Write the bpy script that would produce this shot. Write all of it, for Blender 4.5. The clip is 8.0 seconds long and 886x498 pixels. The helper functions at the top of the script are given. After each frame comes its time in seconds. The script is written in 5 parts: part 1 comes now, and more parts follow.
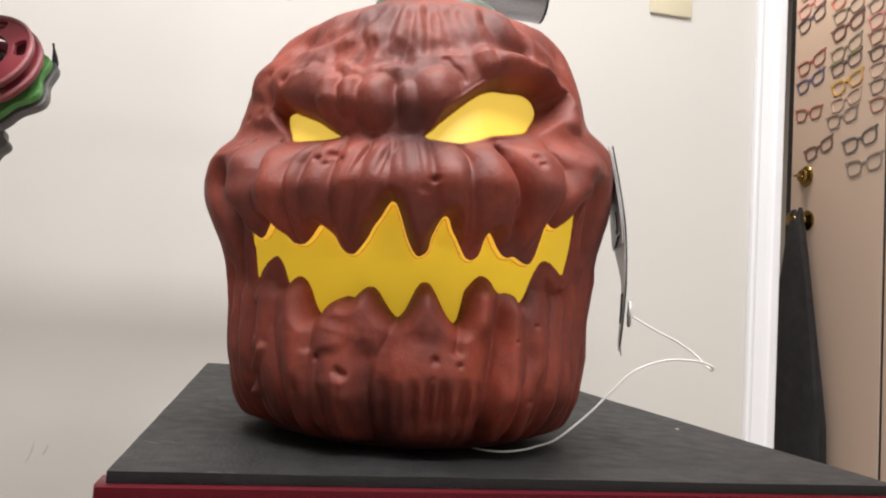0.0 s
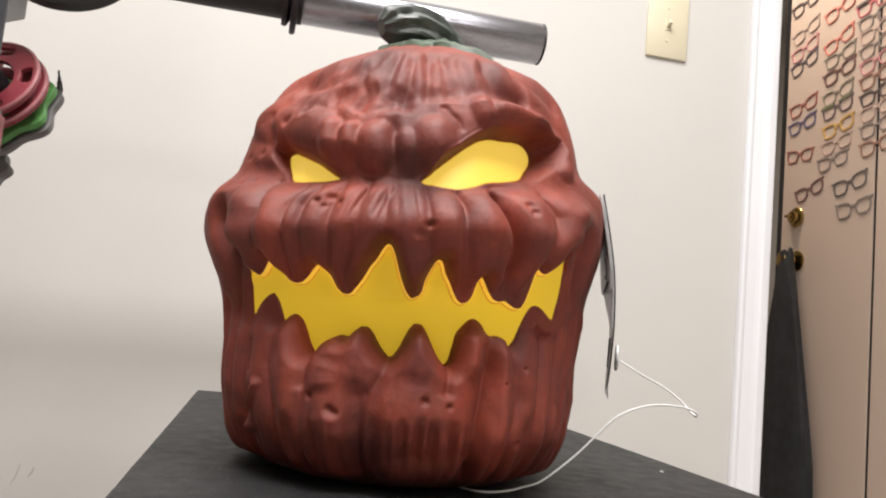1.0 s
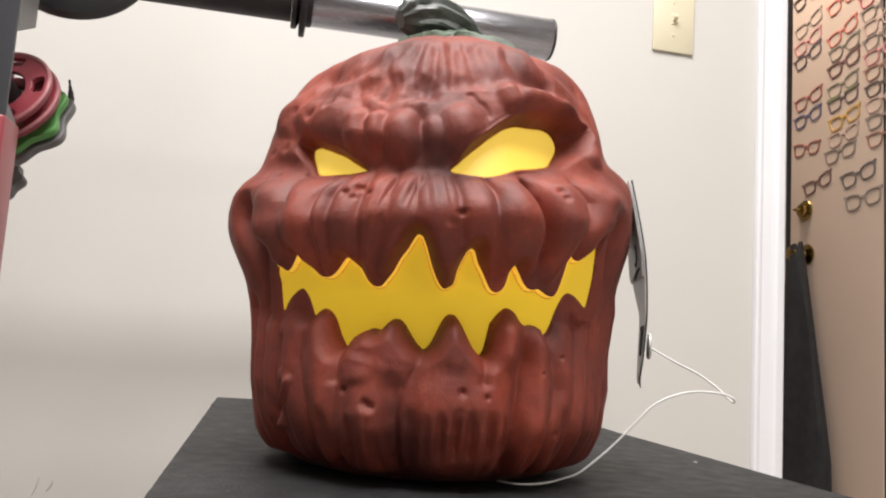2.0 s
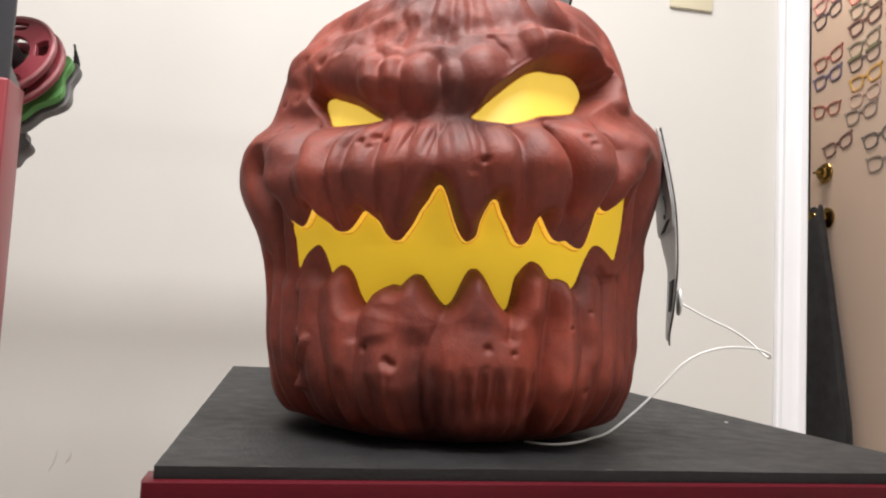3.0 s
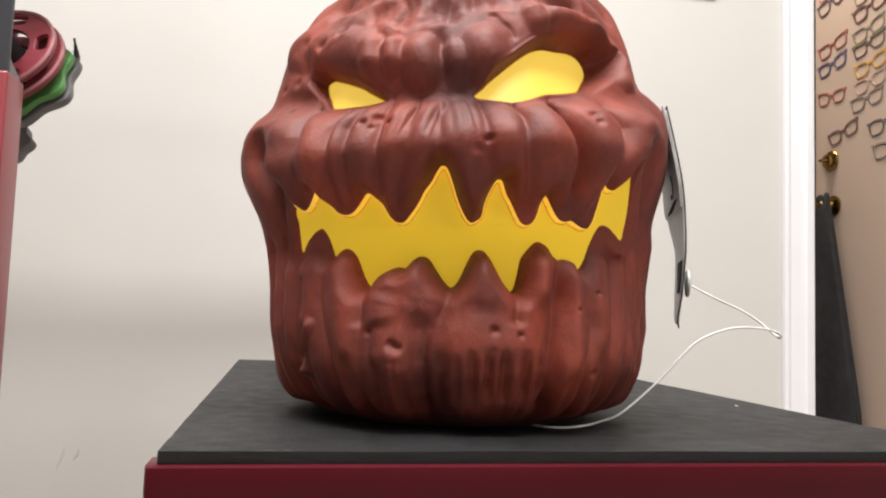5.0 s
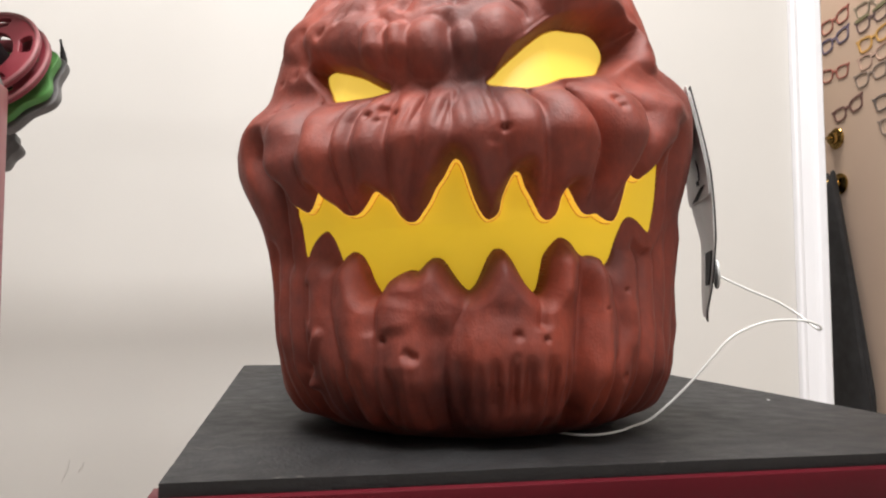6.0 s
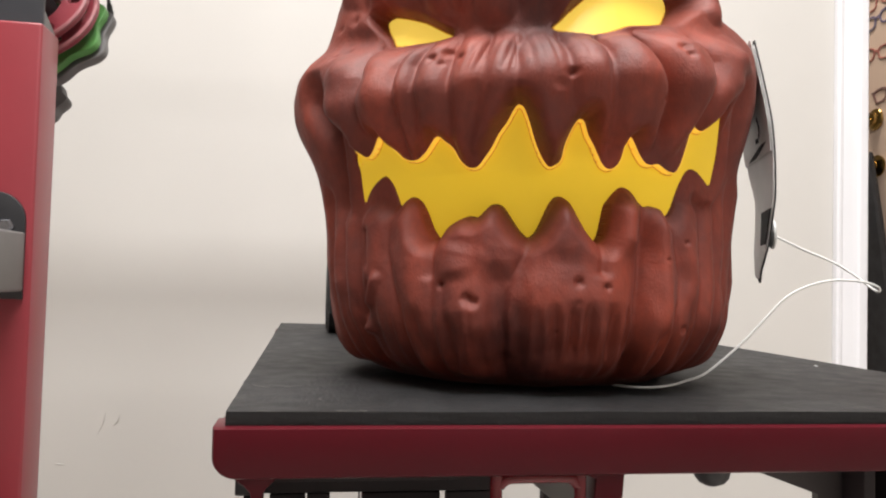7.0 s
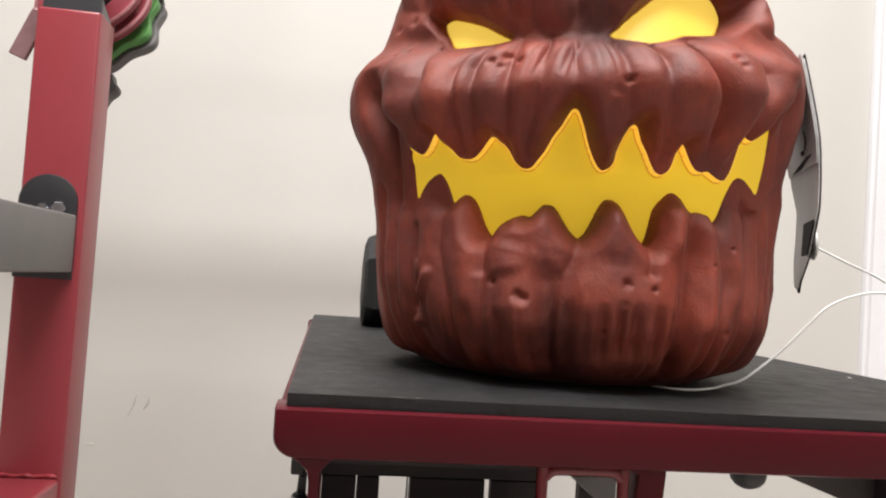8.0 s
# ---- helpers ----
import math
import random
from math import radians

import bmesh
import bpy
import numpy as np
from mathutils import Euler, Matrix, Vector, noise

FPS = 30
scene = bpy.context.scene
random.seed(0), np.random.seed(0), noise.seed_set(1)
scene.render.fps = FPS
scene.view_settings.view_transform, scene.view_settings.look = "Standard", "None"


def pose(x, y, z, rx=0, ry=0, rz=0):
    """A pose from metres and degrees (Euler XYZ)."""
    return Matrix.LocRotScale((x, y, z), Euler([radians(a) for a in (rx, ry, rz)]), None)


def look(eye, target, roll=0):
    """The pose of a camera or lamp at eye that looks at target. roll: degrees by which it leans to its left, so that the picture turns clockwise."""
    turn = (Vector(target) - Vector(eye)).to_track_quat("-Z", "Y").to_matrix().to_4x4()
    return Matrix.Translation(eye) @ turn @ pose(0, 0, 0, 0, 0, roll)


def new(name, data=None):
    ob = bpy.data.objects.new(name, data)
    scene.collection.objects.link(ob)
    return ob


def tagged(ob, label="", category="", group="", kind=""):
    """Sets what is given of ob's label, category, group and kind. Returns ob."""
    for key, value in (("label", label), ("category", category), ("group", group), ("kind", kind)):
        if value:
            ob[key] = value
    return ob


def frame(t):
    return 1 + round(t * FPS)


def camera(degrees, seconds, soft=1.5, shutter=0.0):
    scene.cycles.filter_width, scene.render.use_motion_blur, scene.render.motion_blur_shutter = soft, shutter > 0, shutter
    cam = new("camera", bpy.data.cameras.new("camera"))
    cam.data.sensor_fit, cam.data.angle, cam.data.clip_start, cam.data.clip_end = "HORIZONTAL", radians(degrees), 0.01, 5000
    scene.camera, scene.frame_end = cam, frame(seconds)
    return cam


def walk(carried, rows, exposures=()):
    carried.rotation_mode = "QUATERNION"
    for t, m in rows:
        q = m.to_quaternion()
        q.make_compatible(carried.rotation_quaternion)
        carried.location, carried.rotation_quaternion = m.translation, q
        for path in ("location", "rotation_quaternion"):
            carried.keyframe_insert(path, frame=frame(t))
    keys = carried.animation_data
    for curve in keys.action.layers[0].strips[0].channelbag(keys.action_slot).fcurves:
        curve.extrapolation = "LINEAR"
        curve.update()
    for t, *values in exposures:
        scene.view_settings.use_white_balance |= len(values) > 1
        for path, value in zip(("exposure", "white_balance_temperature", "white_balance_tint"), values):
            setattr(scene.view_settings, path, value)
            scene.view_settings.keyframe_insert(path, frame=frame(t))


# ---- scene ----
EXPOSURE = 0.0
cam = camera(58.0, 8.0, 2.1)
PATH = [
    (0, (0.0639, -0.3846, 0.6111), (0.4812, 1.5656, 0.7616), 3.68),
    (0.2, (0.0612, -0.3857, 0.6122), (0.4822, 1.5635, 0.7650), 3.73),
    (0.5, (0.0568, -0.3900, 0.6127), (0.4618, 1.5622, 0.7701), 4.03),
    (0.7, (0.0588, -0.3885, 0.6142), (0.4641, 1.5627, 0.7822), 4.51),
    (1, (0.0600, -0.3968, 0.6190), (0.4885, 1.5445, 0.8380), 5.31),
    (1.2, (0.0572, -0.3949, 0.6172), (0.4821, 1.5432, 0.8682), 5.53),
    (2.3, (0.0465, -0.3760, 0.6073), (0.4587, 1.5683, 0.8307), 2.87),
    (2.5, (0.0477, -0.3682, 0.6067), (0.4565, 1.5795, 0.8052), 2.71),
    (2.7, (0.0457, -0.3668, 0.6020), (0.4520, 1.5825, 0.7892), 2.64),
    (3, (0.0477, -0.3634, 0.5990), (0.4398, 1.5905, 0.7679), 2.77),
    (3.2, (0.0485, -0.3610, 0.5979), (0.4425, 1.5934, 0.7567), 2.82),
    (3.5, (0.0488, -0.3612, 0.5973), (0.4369, 1.5946, 0.7528), 2.96),
    (3.7, (0.0471, -0.3566, 0.5928), (0.4360, 1.5996, 0.7414), 3.01),
    (4, (0.0479, -0.3566, 0.5899), (0.4259, 1.6017, 0.7391), 2.88),
    (4.2, (0.0462, -0.3578, 0.5913), (0.4135, 1.6028, 0.7357), 2.82),
    (4.5, (0.0453, -0.3581, 0.5904), (0.4097, 1.6029, 0.7369), 2.69),
    (4.7, (0.0466, -0.3585, 0.5900), (0.4120, 1.6020, 0.7422), 2.53),
    (5.8, (0.0532, -0.3352, 0.5996), (0.4671, 1.6146, 0.7639), -0.11),
    (6, (0.0479, -0.3264, 0.5983), (0.4270, 1.6324, 0.7363), -0.12),
    (6.2, (0.0476, -0.3217, 0.5954), (0.4038, 1.6416, 0.7327), 0.16),
    (6.5, (0.0458, -0.3192, 0.5889), (0.4015, 1.6461, 0.6944), 0.54),
    (6.7, (0.0371, -0.3213, 0.5855), (0.3731, 1.6485, 0.6688), 1.05),
    (7, (0.0304, -0.3216, 0.5830), (0.3568, 1.6500, 0.6624), 1.56),
    (7.2, (0.0266, -0.3229, 0.5810), (0.3431, 1.6509, 0.6423), 2.04),
    (7.5, (0.0227, -0.3243, 0.5770), (0.3234, 1.6518, 0.6445), 2.59),
    (7.7, (0.0195, -0.3245, 0.5769), (0.3022, 1.6547, 0.6320), 3.02),
    (8, (0.0128, -0.3309, 0.5798), (0.2915, 1.6481, 0.6573), 3.92),
]
walk(cam, [(t, look(eye, target, roll)) for t, eye, target, roll in PATH], [(0, EXPOSURE), (1, EXPOSURE), (2.5, 0.03), (4, 0.10), (6, 0.10), (7.5, 0.15), (8, 0.15)])

# ---- light ----
world = bpy.data.worlds.new("world")
world.use_nodes = True
world.node_tree.nodes["Background"].inputs["Color"].default_value = (0.9, 0.93, 1.0, 1)
world.node_tree.nodes["Background"].inputs["Strength"].default_value = 0.1
scene.world = world


def area_lamp(name, where, size_x, size_y, watts, colour, rx=0):
    lamp = bpy.data.lights.new(name, "AREA")
    lamp.shape, lamp.size, lamp.size_y, lamp.energy, lamp.color = "RECTANGLE", size_x, size_y, watts, colour
    ob = new(name, lamp)
    ob.matrix_world = pose(*where, rx, 0, 0)
    return ob


CEILING = 2.45
area_lamp("ceiling_tube_light", (0.12, -0.52, CEILING - 0.07), 1.2, 0.26, 43, (1.0, 0.972, 0.958))
area_lamp("ceiling_panel_light", (-0.05, 0.05, CEILING - 0.07), 1.2, 0.5, 40, (1.0, 0.972, 0.958))
# unseen lamp added behind the camera for frontal fill and highlights
area_lamp("rear_fill_light", (0.9, -2.5, CEILING - 0.07), 1.2, 0.3, 24, (1.0, 0.972, 0.958))
# added fill beyond the doorway, unseen, to brighten the door and trim
area_lamp("next_room_fill", (1.3, 1.75, CEILING - 0.07), 0.5, 0.5, 20, (1.0, 0.86, 0.74))


# ---- materials ----
def mat(name, col, rough=0.5, metal=0.0, var=0.12, scale=12.0, bump=0.0, bscale=150.0, spec=0.5,
        stretch=(1, 1, 1), glow=0.0, glow_col=None, rvar=0.0, coat=0.0, fine=0.0, sss=0.0, specks=0.0, sheen=0.0):
    m = bpy.data.materials.new(name)
    m.use_nodes = True
    nt = m.node_tree
    b = nt.nodes["Principled BSDF"]
    b.inputs["Roughness"].default_value = rough
    b.inputs["Metallic"].default_value = metal
    b.inputs["Specular IOR Level"].default_value = spec
    b.inputs["Coat Weight"].default_value = coat
    b.inputs["Coat Roughness"].default_value = 0.15
    tc = nt.nodes.new("ShaderNodeTexCoord")
    mp = nt.nodes.new("ShaderNodeMapping")
    mp.inputs["Scale"].default_value = stretch
    nt.links.new(tc.outputs["Object"], mp.inputs["Vector"])

    def noise_node(s, detail=4.0, r=0.55):
        n = nt.nodes.new("ShaderNodeTexNoise")
        n.inputs["Scale"].default_value, n.inputs["Detail"].default_value, n.inputs["Roughness"].default_value = s, detail, r
        nt.links.new(mp.outputs["Vector"], n.inputs["Vector"])
        return n

    big = noise_node(scale)
    ramp = nt.nodes.new("ShaderNodeValToRGB")
    ramp.color_ramp.elements[0].position, ramp.color_ramp.elements[1].position = 0.3, 0.7
    ramp.color_ramp.elements[0].color = (*[max(0, c * (1 - var)) for c in col], 1)
    ramp.color_ramp.elements[1].color = (*[min(1, c * (1 + var)) for c in col], 1)
    nt.links.new(big.outputs["Fac"], ramp.inputs["Fac"])
    out = ramp.outputs["Color"]
    if fine:
        small = noise_node(scale * 14, 3)
        mix = nt.nodes.new("ShaderNodeMix")
        mix.data_type, mix.blend_type = "RGBA", "OVERLAY"
        mix.inputs["Factor"].default_value = fine
        nt.links.new(out, mix.inputs["A"])
        nt.links.new(small.outputs["Color"], mix.inputs["B"])
        bw = nt.nodes.new("ShaderNodeRGBToBW")
        nt.links.new(small.outputs["Color"], bw.inputs["Color"])
        nt.links.new(bw.outputs["Val"], mix.inputs["B"])
        out = mix.outputs["Result"]
    if specks:
        vo = nt.nodes.new("ShaderNodeTexVoronoi")
        vo.inputs["Scale"].default_value = 110.0
        nt.links.new(mp.outputs["Vector"], vo.inputs["Vector"])
        dot = nt.nodes.new("ShaderNodeMath")
        dot.operation, dot.inputs[1].default_value = "LESS_THAN", 0.085
        nt.links.new(vo.outputs["Distance"], dot.inputs[0])
        few = nt.nodes.new("ShaderNodeSeparateColor")
        nt.links.new(vo.outputs["Color"], few.inputs["Color"])
        pick = nt.nodes.new("ShaderNodeMath")
        pick.operation, pick.inputs[1].default_value = "GREATER_THAN", 0.90
        nt.links.new(few.outputs["Red"], pick.inputs[0])
        both = nt.nodes.new("ShaderNodeMath")
        both.operation = "MULTIPLY"
        nt.links.new(dot.outputs["Value"], both.inputs[0])
        nt.links.new(pick.outputs["Value"], both.inputs[1])
        dust = nt.nodes.new("ShaderNodeMix")
        dust.data_type = "RGBA"
        dust.inputs["B"].default_value = (specks, specks * 0.9, specks * 0.8, 1)
        nt.links.new(both.outputs["Value"], dust.inputs["Factor"])
        nt.links.new(out, dust.inputs["A"])
        out = dust.outputs["Result"]
    nt.links.new(out, b.inputs["Base Color"])
    if rvar:
        mr = nt.nodes.new("ShaderNodeMapRange")
        mr.inputs["To Min"].default_value, mr.inputs["To Max"].default_value = max(0.02, rough - rvar), min(1, rough + rvar)
        rn = noise_node(scale * 3.1, 3)
        nt.links.new(rn.outputs["Fac"], mr.inputs["Value"])
        nt.links.new(mr.outputs["Result"], b.inputs["Roughness"])
    if bump:
        bn = nt.nodes.new("ShaderNodeBump")
        bn.inputs["Strength"].default_value, bn.inputs["Distance"].default_value = bump, 0.001
        hn = noise_node(bscale, 3)
        nt.links.new(hn.outputs["Fac"], bn.inputs["Height"])
        nt.links.new(bn.outputs["Normal"], b.inputs["Normal"])
    if glow:
        b.inputs["Emission Color"].default_value = (*(glow_col or col), 1)
        b.inputs["Emission Strength"].default_value = glow
    if sheen:
        b.inputs["Sheen Weight"].default_value = sheen
        b.inputs["Sheen Roughness"].default_value = 0.45
        b.inputs["Sheen Tint"].default_value = (0.80, 0.74, 0.74, 1)
    if sss:
        b.inputs["Subsurface Weight"].default_value = sss
        b.inputs["Subsurface Radius"].default_value = (0.006, 0.003, 0.001)
    return m


WALL = mat("wall_paint", (0.585, 0.565, 0.535), 0.75, var=0.02, scale=2.5, bump=0.07, bscale=260)
SCUFF = mat("scuffed_paint", (0.555, 0.535, 0.507), 0.8, var=0.06, scale=60)
# unseen front wall, kept dark so less light bounces onto front faces
WALLFRONT_DIM = mat("front_wall_dim", (0.34, 0.31, 0.28), 0.7, var=0.1, scale=2.5, bump=0.07, bscale=260)
TRIM = mat("trim_paint", (0.76, 0.76, 0.785), 0.5, var=0.02, scale=6, bump=0.08, bscale=90)
CEIL = mat("ceiling_paint", (0.78, 0.77, 0.74), 0.9, var=0.03, bump=0.3, bscale=120)
FLOOR = mat("floor_tile", (0.46, 0.428, 0.396), 0.5, var=0.15, scale=5, bump=0.1)
DOOR = mat("door_paint", (0.62, 0.49, 0.40), 0.5, var=0.03, scale=3, bump=0.08, bscale=60)
BRASS = mat("brass", (0.42, 0.29, 0.10), 0.16, 1.0, var=0.1, scale=40, rvar=0.08)
CLOTH = mat("black_cloth", (0.026, 0.027, 0.030), 0.9, var=0.3, scale=30, bump=0.5, bscale=700)
IVORY = mat("ivory_plastic", (0.66, 0.60, 0.44), 0.35, var=0.02)
RUBBER = mat("rubber_mat", (0.0082, 0.0082, 0.0088), 0.60, spec=0.40, var=0.5, scale=22, bump=0.7, bscale=420, fine=0.6, rvar=0.2, specks=0.14)
# same rubber, darkened: shade of the mat's sides put into the colour
RUBBER_SIDE_SHADE = mat("rubber_side_shade", (0.0042, 0.0042, 0.0048), 0.6, var=0.25, scale=60, bump=0.4, bscale=400)
DUST = mat("dusty_scratch", (0.10, 0.092, 0.085), 0.9, var=0.2, scale=200)
REDPAINT = mat("red_powder_coat", (0.068, 0.0046, 0.0088), 0.36, spec=0.16, var=0.08, scale=14, bump=0.08, bscale=400, coat=0.0, rvar=0.06)
REDGLOSS = mat("red_gloss_paint", (0.12, 0.007, 0.011), 0.22, var=0.06, scale=14, bump=0.03, bscale=400)
DARKPLUM = mat("dark_plum_steel", (0.013, 0.007, 0.009), 0.6, var=0.15, scale=30, bump=0.05, bscale=300)
DARKGREY = mat("dark_grey_steel", (0.05, 0.042, 0.042), 0.5, var=0.12, scale=20, bump=0.05)
REDPOST = mat("red_post_paint", (0.25, 0.034, 0.044), 0.33, var=0.06, scale=10, bump=0.05, bscale=300)
BARGREY = mat("blue_grey_steel", (0.058, 0.060, 0.070), 0.45, 0.1, var=0.12, scale=20, bump=0.05)
DARKSTEEL = mat("dark_steel", (0.022, 0.016, 0.018), 0.55, 0.1, var=0.2, scale=20)
GREYSTEEL = mat("grey_steel", (0.17, 0.165, 0.16), 0.5, 0.2, var=0.08, scale=14, bump=0.05)
CHROME = mat("chrome", (0.38, 0.38, 0.41), 0.27, 1.0, var=0.02, scale=20, stretch=(1, 30, 30), rvar=0.015)
BLACKPL = mat("black_plastic", (0.016, 0.016, 0.018), 0.42, var=0.2, scale=25, bump=0.05)
WELD = mat("weld_bead", (0.28, 0.035, 0.045), 0.2, 0.0, var=0.3, scale=200, bump=0.6, bscale=500)
PLATERIM = mat("worn_plate_rim", (0.36, 0.13, 0.14), 0.38, var=0.3, scale=40, bump=0.1)
PLATERED = mat("plate_red", (0.25, 0.036, 0.050), 0.4, var=0.12, scale=20, bump=0.1)
PLATEGREEN = mat("plate_green", (0.10, 0.29, 0.075), 0.45, var=0.15, scale=20, bump=0.1)
PLATEGREY = mat("plate_grey", (0.16, 0.155, 0.155), 0.5, var=0.15, scale=20, bump=0.1)
CLIP = mat("clip_tab", (0.30, 0.17, 0.18), 0.4, 0.3, var=0.15, scale=60)
CARD = mat("tag_card", (0.78, 0.78, 0.77), 0.4, var=0.08, scale=40)
CARDDARK = mat("tag_print_dark", (0.028, 0.024, 0.028), 0.7, var=0.2, scale=40, spec=0.2)
CARDEDGE = mat("tag_edge", (0.6, 0.6, 0.6), 0.6, var=0.05)
CORD = mat("white_cord", (0.72, 0.72, 0.70), 0.35, var=0.04, scale=80)
SHELL = mat("pumpkin_paint", (0.190, 0.0345, 0.0215), 0.64, var=0.34, scale=17, bump=0.30, bscale=760, fine=0.40, rvar=0.06, sheen=0.03, spec=0.52, stretch=(1.3, 1.3, 0.75))
# orange-red dry brushing over a maroon base coat
for node in SHELL.node_tree.nodes:
    if node.type == "VALTORGB" and len(node.color_ramp.elements) == 2 and node.color_ramp.elements[0].color[0] < 0.16:
        node.color_ramp.elements[0].color = (0.078, 0.0130, 0.0092, 1)
        node.color_ramp.elements[1].color = (0.246, 0.0335, 0.0130, 1)
        break
STEM = mat("stem_paint", (0.075, 0.085, 0.078), 0.42, var=0.5, scale=60, bump=0.5, bscale=260, fine=0.5)
LEAFY = mat("stem_base_paint", (0.085, 0.115, 0.08), 0.5, var=0.4, scale=80, bump=0.4, bscale=260)
MOUTH = mat("mouth_panel", (0.80, 0.54, 0.030), 0.38, var=0.04, scale=12, bump=0.05, glow=0.25, glow_col=(1.0, 0.64, 0.03), spec=0.3)
# emission stands in for light caught by the rim under the lip
RIM = mat("mouth_rim_glow", (0.86, 0.50, 0.045), 0.30, var=0.06, scale=60, glow=0.52, glow_col=(1.0, 0.55, 0.05))
# amber for the eye edges and for the shadow painted beside the mouth rim
AMBER_EDGE_SHADE = mat("amber_edge_shade", (0.58, 0.29, 0.016), 0.4, var=0.15, scale=90, glow=0.09, glow_col=(1.0, 0.48, 0.02))
EYE = mat("eye_panel", (0.62, 0.42, 0.06), 0.40, var=0.03, scale=12, glow=0.58, glow_col=(1.0, 0.67, 0.10), spec=0.3)

# ---- building helpers ----
origin = {}


def thing(name, where, label, category, group="", kind=""):
    ob = new(name)
    ob.location = where
    origin[ob] = Vector(where)
    return tagged(ob, label, category, group, kind)


def mesh_object(name, bm, material, smooth=False):
    me = bpy.data.meshes.new(name)
    bm.to_mesh(me)
    bm.free()
    if smooth:
        me.polygons.foreach_set("use_smooth", [True] * len(me.polygons))
        me.set_sharp_from_angle(angle=radians(38))
    me.materials.append(material)
    return new(name, me)


def part(name, bm, material, parent=None, label="", smooth=False):
    """One mesh, given in world metres, under a thing or a part."""
    if parent is not None:
        bmesh.ops.translate(bm, verts=bm.verts, vec=-origin[parent])
    ob = mesh_object(name, bm, material, smooth)
    if parent is not None:
        ob.parent = parent
        origin[ob] = origin[parent]
    else:
        origin[ob] = Vector((0, 0, 0))
    return tagged(ob, label)


def setting(name, bm, material, label, category, smooth=False):
    return tagged(part(name, bm, material, None, "", smooth), label, category, "", "structure")


def box(x0, x1, y0, y1, z0, z1, bevel=0.0, bm=None, segments=2):
    own = bmesh.new()
    bmesh.ops.create_cube(own, size=1)
    for v in own.verts:
        v.co = Vector(((x0 + x1) / 2 + v.co.x * (x1 - x0), (y0 + y1) / 2 + v.co.y * (y1 - y0), (z0 + z1) / 2 + v.co.z * (z1 - z0)))
    if bevel:
        bmesh.ops.bevel(own, geom=own.edges[:], offset=bevel, segments=segments, profile=0.5, affect="EDGES")
    if bm is None:
        return own
    join(bm, own)
    return bm


def join(bm, other):
    me = bpy.data.meshes.new("joined")
    other.to_mesh(me)
    other.free()
    bm.from_mesh(me)
    bpy.data.meshes.remove(me)
    return bm


def lathe(profile, m, seg=40, bm=None):
    """A turned shape: profile of (radius, height) round the z axis of the pose m."""
    bm = bm or bmesh.new()
    rings = []
    for r, h in profile:
        if r < 1e-6:
            rings.append([bm.verts.new(m @ Vector((0, 0, h)))])
        else:
            rings.append([bm.verts.new(m @ Vector((r * math.cos(2 * math.pi * k / seg), r * math.sin(2 * math.pi * k / seg), h))) for k in range(seg)])
    for a, b in zip(rings, rings[1:]):
        for k in range(seg):
            j = (k + 1) % seg
            if len(a) == 1 and len(b) > 1:
                bm.faces.new((a[0], b[j], b[k]))
            elif len(b) == 1 and len(a) > 1:
                bm.faces.new((a[k], a[j], b[0]))
            elif len(a) > 1:
                bm.faces.new((a[k], a[j], b[j], b[k]))
    bmesh.ops.recalc_face_normals(bm, faces=bm.faces[:])
    return bm


def sweep(points, radius, seg=10, bm=None, closed=False):
    """A round tube along points; radius is one number or one per point."""
    bm = bm or bmesh.new()
    pts = [Vector(p) for p in points]
    n = len(pts)
    rad = [radius] * n if isinstance(radius, (int, float)) else list(radius)
    side = None
    rings = []
    for i, p in enumerate(pts):
        a = pts[(i - 1) % n] if closed or i else p
        b = pts[(i + 1) % n] if closed or i < n - 1 else p
        way = (b - a).normalized()
        if side is None:
            side = way.orthogonal().normalized()
        side = (side - way * side.dot(way)).normalized()
        up = way.cross(side)
        rings.append([bm.verts.new(p + rad[i] * (side * math.cos(2 * math.pi * k / seg) + up * math.sin(2 * math.pi * k / seg))) for k in range(seg)])
    for i in range(n if closed else n - 1):
        a, b = rings[i], rings[(i + 1) % n]
        for k in range(seg):
            j = (k + 1) % seg
            bm.faces.new((a[k], a[j], b[j], b[k]))
    if not closed:
        bm.faces.new(rings[0][::-1])
        bm.faces.new(rings[-1])
    bmesh.ops.recalc_face_normals(bm, faces=bm.faces[:])
    return bm


def smooth_path(points, steps=8):
    """A Catmull-Rom line through the points."""
    p = [np.array(q, float) for q in points]
    p = [2 * p[0] - p[1]] + p + [2 * p[-1] - p[-2]]
    out = []
    for a, b, c, d in zip(p, p[1:], p[2:], p[3:]):
        for k in range(steps):
            t = k / steps
            out.append(0.5 * (2 * b + (c - a) * t + (2 * a - 5 * b + 4 * c - d) * t * t + (3 * b - a - 3 * c + d) * t ** 3))
    out.append(p[-2])
    return out


